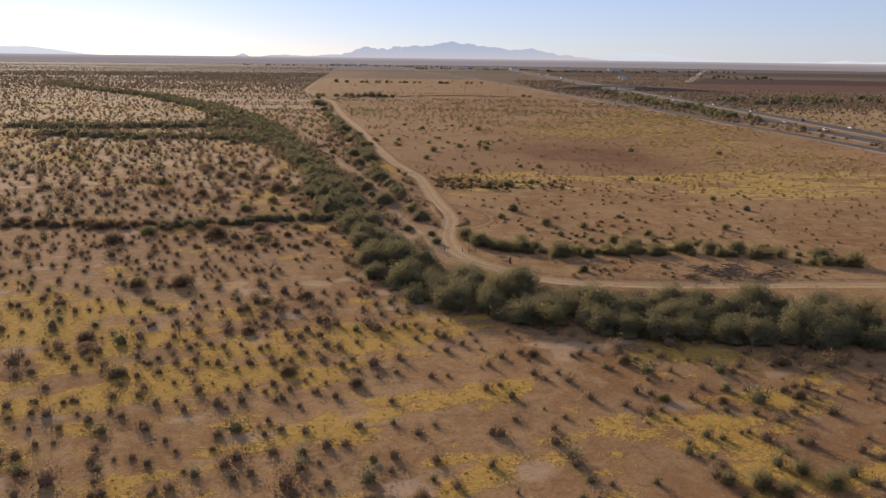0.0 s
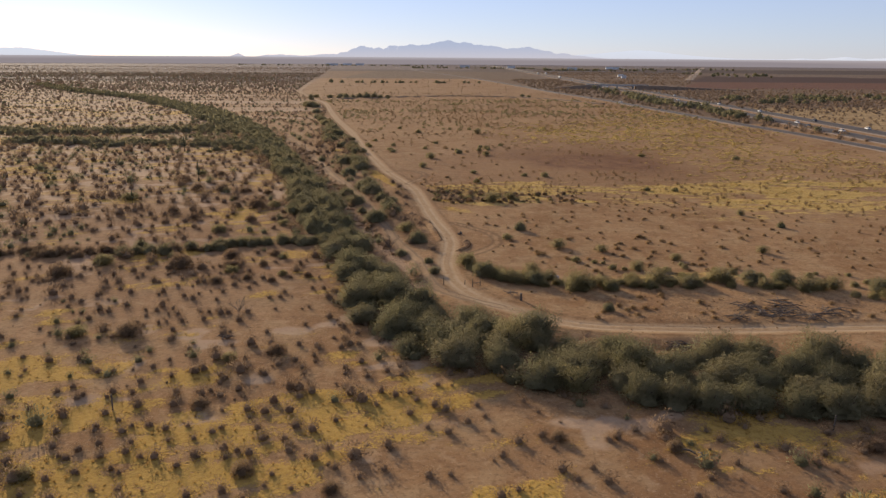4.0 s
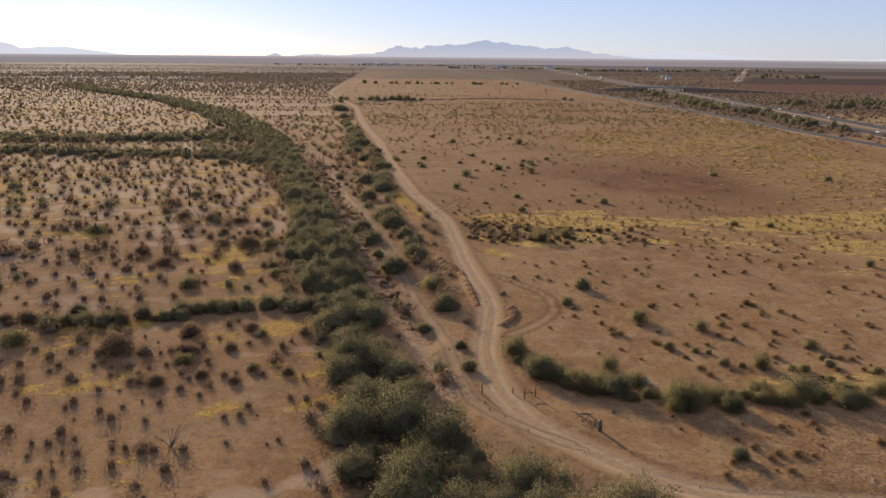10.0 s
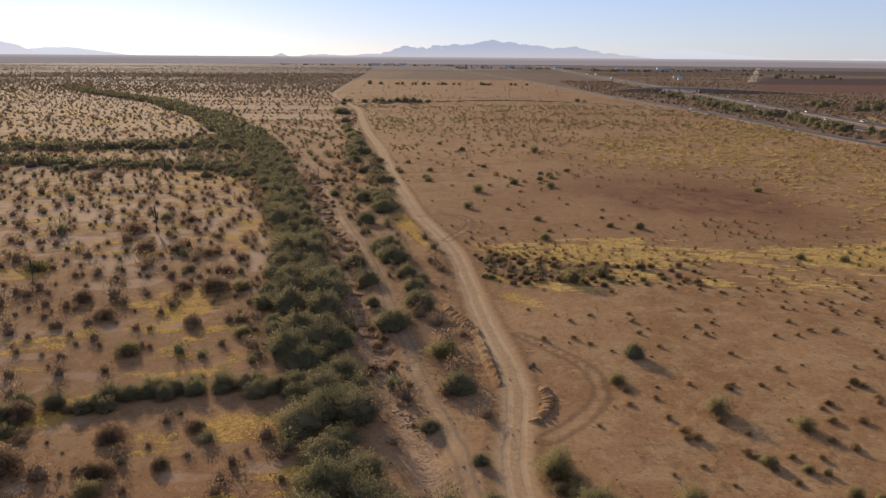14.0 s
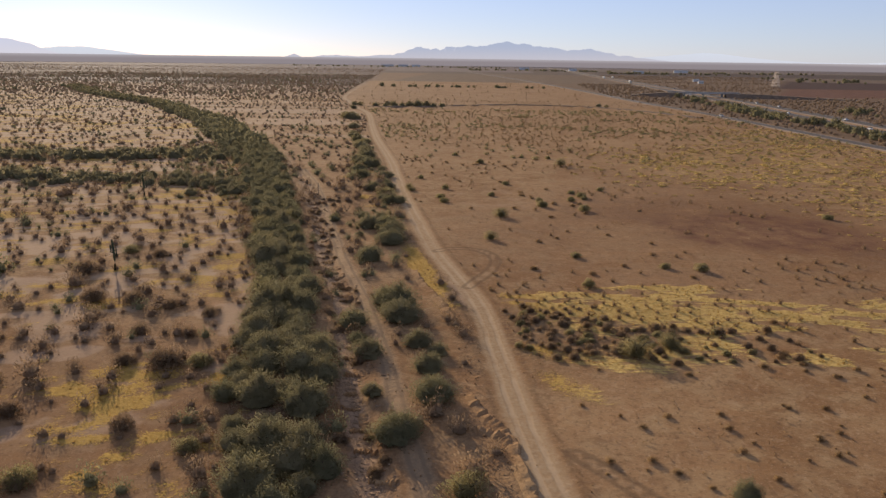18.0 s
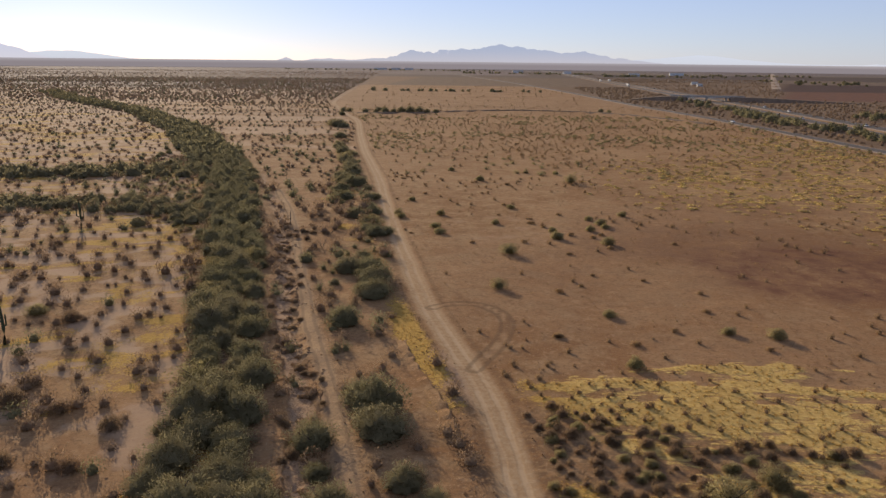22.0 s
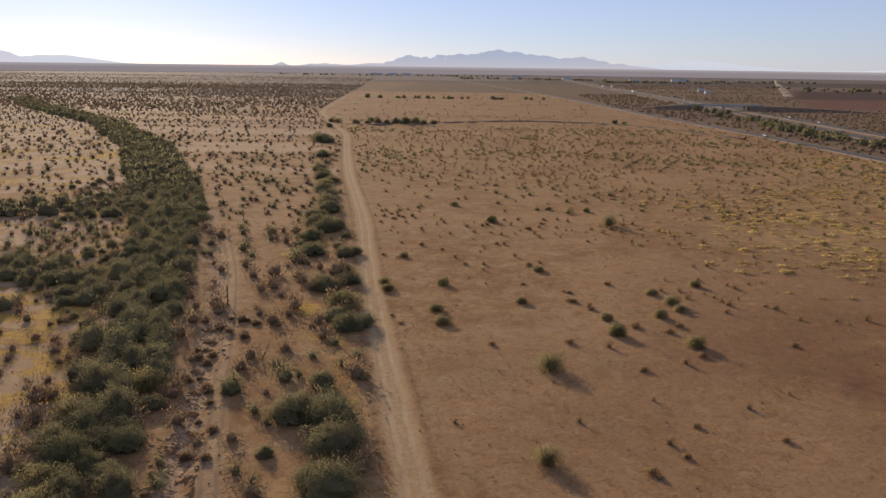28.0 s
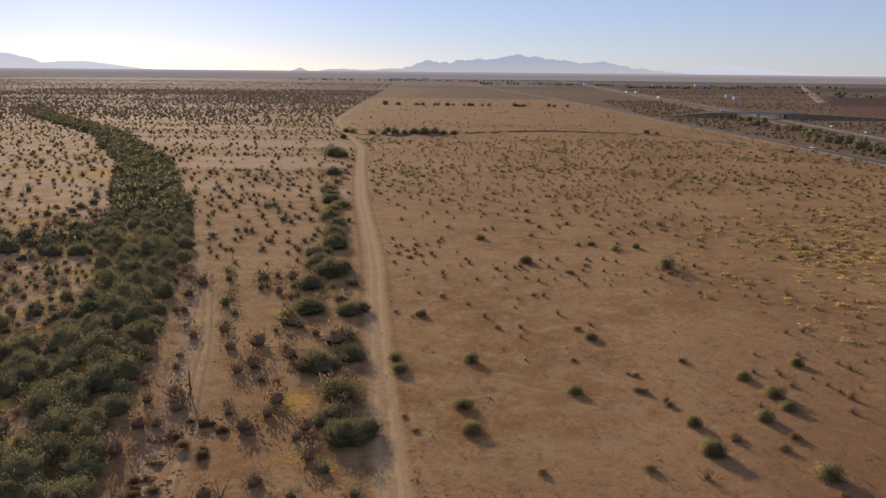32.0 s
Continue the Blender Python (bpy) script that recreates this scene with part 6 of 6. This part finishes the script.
def overpass():
    ob = empty("overpass", pose(228, 1050, 0, 0, 0, -6))

    def prism(rows, name, mat):
        verts, faces = [], []
        for x, half, high in rows:
            slope = high * 1.8
            verts += [(x, -half - slope, -0.5), (x, -half, high), (x, half, high), (x, half + slope, -0.5)]
        for n in range(len(rows) - 1):
            for k in range(3):
                a = 4 * n + k
                faces.append((a, a + 4, a + 5, a + 1))
        faces += [(0, 1, 2, 3), tuple(len(verts) - k for k in (1, 2, 3, 4))]
        part(name, mesh_from(name, np.array(verts), faces, mat, False), ob)

    prism([(-88, 6, 0.2), (-68, 6, 2.8), (-48, 6, 4.6), (-32, 6, 5.2), (-24, 6, 5.2)], "embankment", EARTHWORK)
    prism([(24, 6, 5.2), (32, 6, 5.2), (60, 6, 4.6), (100, 6, 3.0), (165, 6, 0.2)], "embankment", EARTHWORK)

    def box(name, a, b, mat, under=None):
        v = np.array([(x, y, z) for x in (a[0], b[0]) for y in (a[1], b[1]) for z in (a[2], b[2])])
        return part(name, mesh_from(name, v, [(0, 1, 3, 2), (4, 6, 7, 5), (0, 4, 5, 1), (2, 3, 7, 6), (0, 2, 6, 4), (1, 5, 7, 3)], mat, False), under or ob)

    deck = box("deck", (-27, -6.0, 4.2), (27, 6.0, 5.3), CONCRETE)
    for y in (-6.0, 5.7):
        box("barrier", (-40, y, 5.31), (40, y + 0.3, 6.1), CONCRETE, deck)
    for x in (-21, 0, 21):
        for y in (-4, 4):
            box("pier", (x - 0.6, y - 0.6, 0), (x + 0.6, y + 0.6, 4.19), CONCRETE)
    return tagged(ob, "concrete road bridge with earth ramps over the highway", "bridge")


overpass()


# ---- vehicles ----
def hull(profile, half, inset=0.0):
    """A body from its side outline (y, z): the top is drawn in by inset."""
    zs = [z for _, z in profile]
    lo, hi = min(zs), max(zs)
    verts = [(s * (half - inset * (z - lo) / (hi - lo + 1e-9)), y, z) for s in (-1, 1) for y, z in profile]
    n = len(profile)
    faces = [(k, (k + 1) % n, n + (k + 1) % n, n + k) for k in range(n)] + [tuple(range(n))[::-1], tuple(range(n, 2 * n))]
    return np.array(verts), faces


def wheel_mesh(r, w, name="wheel", mat=RUBBER, hub=1.0):
    v = [(s * w / 2, hub * r * math.cos(a), r + hub * r * math.sin(a)) for s in (-1, 1) for a in np.linspace(0, 2 * math.pi, 12, endpoint=False)]
    f = [(k, (k + 1) % 12, 12 + (k + 1) % 12, 12 + k) for k in range(12)] + [tuple(range(12))[::-1], tuple(range(12, 24))]
    return mesh_from(name, np.array(v), f, mat)


WHEEL, BIG_WHEEL = wheel_mesh(0.33, 0.24), wheel_mesh(0.5, 0.6)
RIM, BIG_RIM = wheel_mesh(0.33, 0.27, "rim", STEEL, 0.62), wheel_mesh(0.5, 0.63, "rim", STEEL, 0.55)
CAR_SIDE = [(-2.2, 0.3), (-2.25, 0.75), (-1.5, 0.95), (1.0, 1.0), (2.15, 0.95), (2.25, 0.45), (2.2, 0.3)]
CABIN_SIDE = [(-1.1, 0.92), (-0.4, 1.45), (1.1, 1.48), (1.9, 0.96)]


def car(paint, label):
    ob = empty("car", pose(0, 0, 0))
    part("body", mesh_from("body", *hull(CAR_SIDE, 0.9, 0.08), paint, False), ob)
    part("window_band", mesh_from("window_band", *hull(CABIN_SIDE, 0.82, 0.18), TINTED, False), ob)
    part("roof", mesh_from("roof", *hull([(-0.35, 1.45), (-0.3, 1.51), (1.05, 1.54), (1.12, 1.48)], 0.66), paint, False), ob)
    for x in (-0.82, 0.82):
        for y in (-1.35, 1.35):
            w = part("wheel", WHEEL, ob)
            w.location = (x, y, 0)
            part("rim", RIM, w, "steel wheel rim")
    return tagged(ob, label, "car", "vehicles on the highway")


def truck(paint, label):
    ob = empty("semi_truck", pose(0, 0, 0))
    part("trailer", mesh_from("trailer", *hull([(0, 1.15), (0, 4.1), (14.6, 4.1), (14.6, 1.15)], 1.3), WHITE_PAINT, False), ob)
    part("chassis", mesh_from("chassis", *hull([(-6.0, 0.8), (-6.0, 1.12), (14.4, 1.12), (14.4, 0.8)], 0.5), RUBBER, False), ob)
    part("cab", mesh_from("cab", *hull([(-6.3, 0.7), (-6.3, 1.9), (-4.6, 2.2), (-3.9, 3.2), (-3.2, 3.9), (-1.2, 3.9), (-1.2, 0.7)], 1.2, 0.12), paint, False), ob)
    part("windscreen", mesh_from("windscreen", *hull([(-4.66, 2.25), (-3.98, 3.2), (-3.9, 3.15), (-4.5, 2.25)], 1.0), TINTED, False), ob)
    for y in (-5.3, -2.2, -0.9, 11.2, 12.5):
        for x in (-0.95, 0.95):
            w = part("wheel", BIG_WHEEL, ob)
            w.location = (x, y, 0)
            part("rim", BIG_RIM, w, "steel wheel rim")
    return tagged(ob, label, "truck", "vehicles on the highway")


def traffic():
    kinds = [car(WHITE_PAINT, "white car on the highway"), car(DARK_PAINT, "dark blue car on the highway"), truck(WHITE_PAINT, "white semi truck with a white trailer on the highway"), truck(RED_PAINT, "red semi truck with a white trailer on the highway")]
    spots = ((0, -13, 553, 0), (0, -9, 448, 0), (0, -9, 625, 0), (1, -13, 598, 0), (0, 9, 612, 180), (0, 13, 463, 180), (1, 9, 521, 180), (3, 9, 385, 180), (0, -9, 505, 0), (1, -13, 480, 0), (0, 13, 925, 180),
             (0, -9, 770, 0), (0, 9, 705, 180), (0, -9, 1120, 0), (0, -13, 1180, 0), (0, 9, 1300, 180), (0, 9, 1450, 180), (2, -9, 1600, 0), (0, -9, 1445, 0), (2, -13, 1950, 0), (2, 9, 1975, 180), (0, 13, 860, 180))
    used = set()
    for k, off, y, turn in spots:
        x = float(np.interp(y, [q[1] for q in HIGHWAY], [q[0] for q in HIGHWAY])) + off
        m = pose(x, y, 0.44, 0, 0, turn)
        if k in used:
            copy_thing(kinds[k], m)
        else:
            kinds[k].matrix_basis = m
            used.add(k)
    copy_thing(kinds[0], pose(float(np.interp(725, [p[1] for p in FRONTAGE], [p[0] for p in FRONTAGE])), 725, 0.36, 0, 0, 8))


traffic()


# ---- far farm buildings and trees along the ditch ----
def barn(x, y, long, wide, high, turn):
    ob = empty("farm_building", pose(x, y, 0, 0, 0, turn))
    v = np.array([(s * long / 2, t * wide / 2, z) for z in (-0.3, high) for s, t in ((-1, -1), (1, -1), (1, 1), (-1, 1))])
    part("wall", mesh_from("wall", v, [(0, 1, 5, 4), (1, 2, 6, 5), (2, 3, 7, 6), (3, 0, 4, 7), (4, 5, 6, 7)], WHITE_PAINT, False), ob)
    l, w, t = long / 2 + 0.6, wide / 2 + 0.6, high + 0.25 * wide
    r = np.array([(-l, -w, high), (l, -w, high), (l, 0, t), (-l, 0, t), (-l, w, high), (l, w, high)])
    part("roof", mesh_from("roof", r, [(0, 1, 2, 3), (3, 2, 5, 4), (0, 3, 4), (1, 5, 2), (0, 4, 5, 1)], CONCRETE, False), ob)
    return tagged(ob, "long white farm building far out on the plain", "building", "farm buildings")


for x, y, long, turn in ((-560, 3900, 60, 5), (-490, 3950, 45, 0), (-430, 3980, 40, 10), (84, 3300, 40, 0), (265, 3150, 30, 20), (440, 2720, 35, 0), (372, 1640, 9, 0), (396, 1775, 12, 0), (640, 3000, 50, 0)):
    barn(x, y, long, 14 if long > 25 else 8, 6 if long > 25 else 3.5, turn)
for x, y, r in ((-112, 776, 3.4), (-104, 779, 3.0), (-97, 781, 3.8), (-90, 779, 3.2), (-84, 783, 4.6), (-77, 784, 5.0), (-70, 787, 4.2), (-64, 786, 3.4), (-57, 792, 3.0), (-100, 800, 3.6), (-106, 806, 3.2), (-128, 790, 3.6),
                (-134, 796, 3.0), (80, 822, 3.0), (86, 815, 2.6), (-125, 745, 3.0)):
    tree(x, y, r, r * 1.2, "dense green mesquite along the field ditch", "ditch trees")


def far_trees():
    r = np.random.default_rng(77)
    rows = []
    for cx, cy, n, sx, sy in ((120, 3000, 60, 260, 80), (500, 2600, 50, 200, 60), (700, 1950, 30, 80, 200), (-500, 3700, 60, 500, 60), (212, 470, 60, 4, 190), (206, 620, 40, 10, 90), (199, 950, 40, 12, 160), (197, 760, 45, 10, 60), (330, 780, 40, 60, 50), (480, 830, 70, 130, 40), (-60, 1250, 26, 130, 6), (850, 2900, 40, 200, 60)):
        for _ in range(n):
            w = r.uniform(2.0, 4.2) * (1.5 if cy > 1800 else 1)
            rows.append((cx + sx * r.uniform(-1, 1), cy + sy * r.uniform(-1, 1), 0, w, w * r.uniform(0.9, 1.3), r.uniform(0, 6.28), 3))
    rows = np.array(rows)
    ok = np.abs(rows[:, 0] - np.interp(rows[:, 1], [q[1] for q in HIGHWAY], [q[0] for q in HIGHWAY])) > 21
    tagged(new("far_trees", stuff_mesh("far_trees", FAR_TREE, rows[ok], MESQUITE)), "far dull green trees along roads and farms", "trees", kind="stuff")


far_trees()
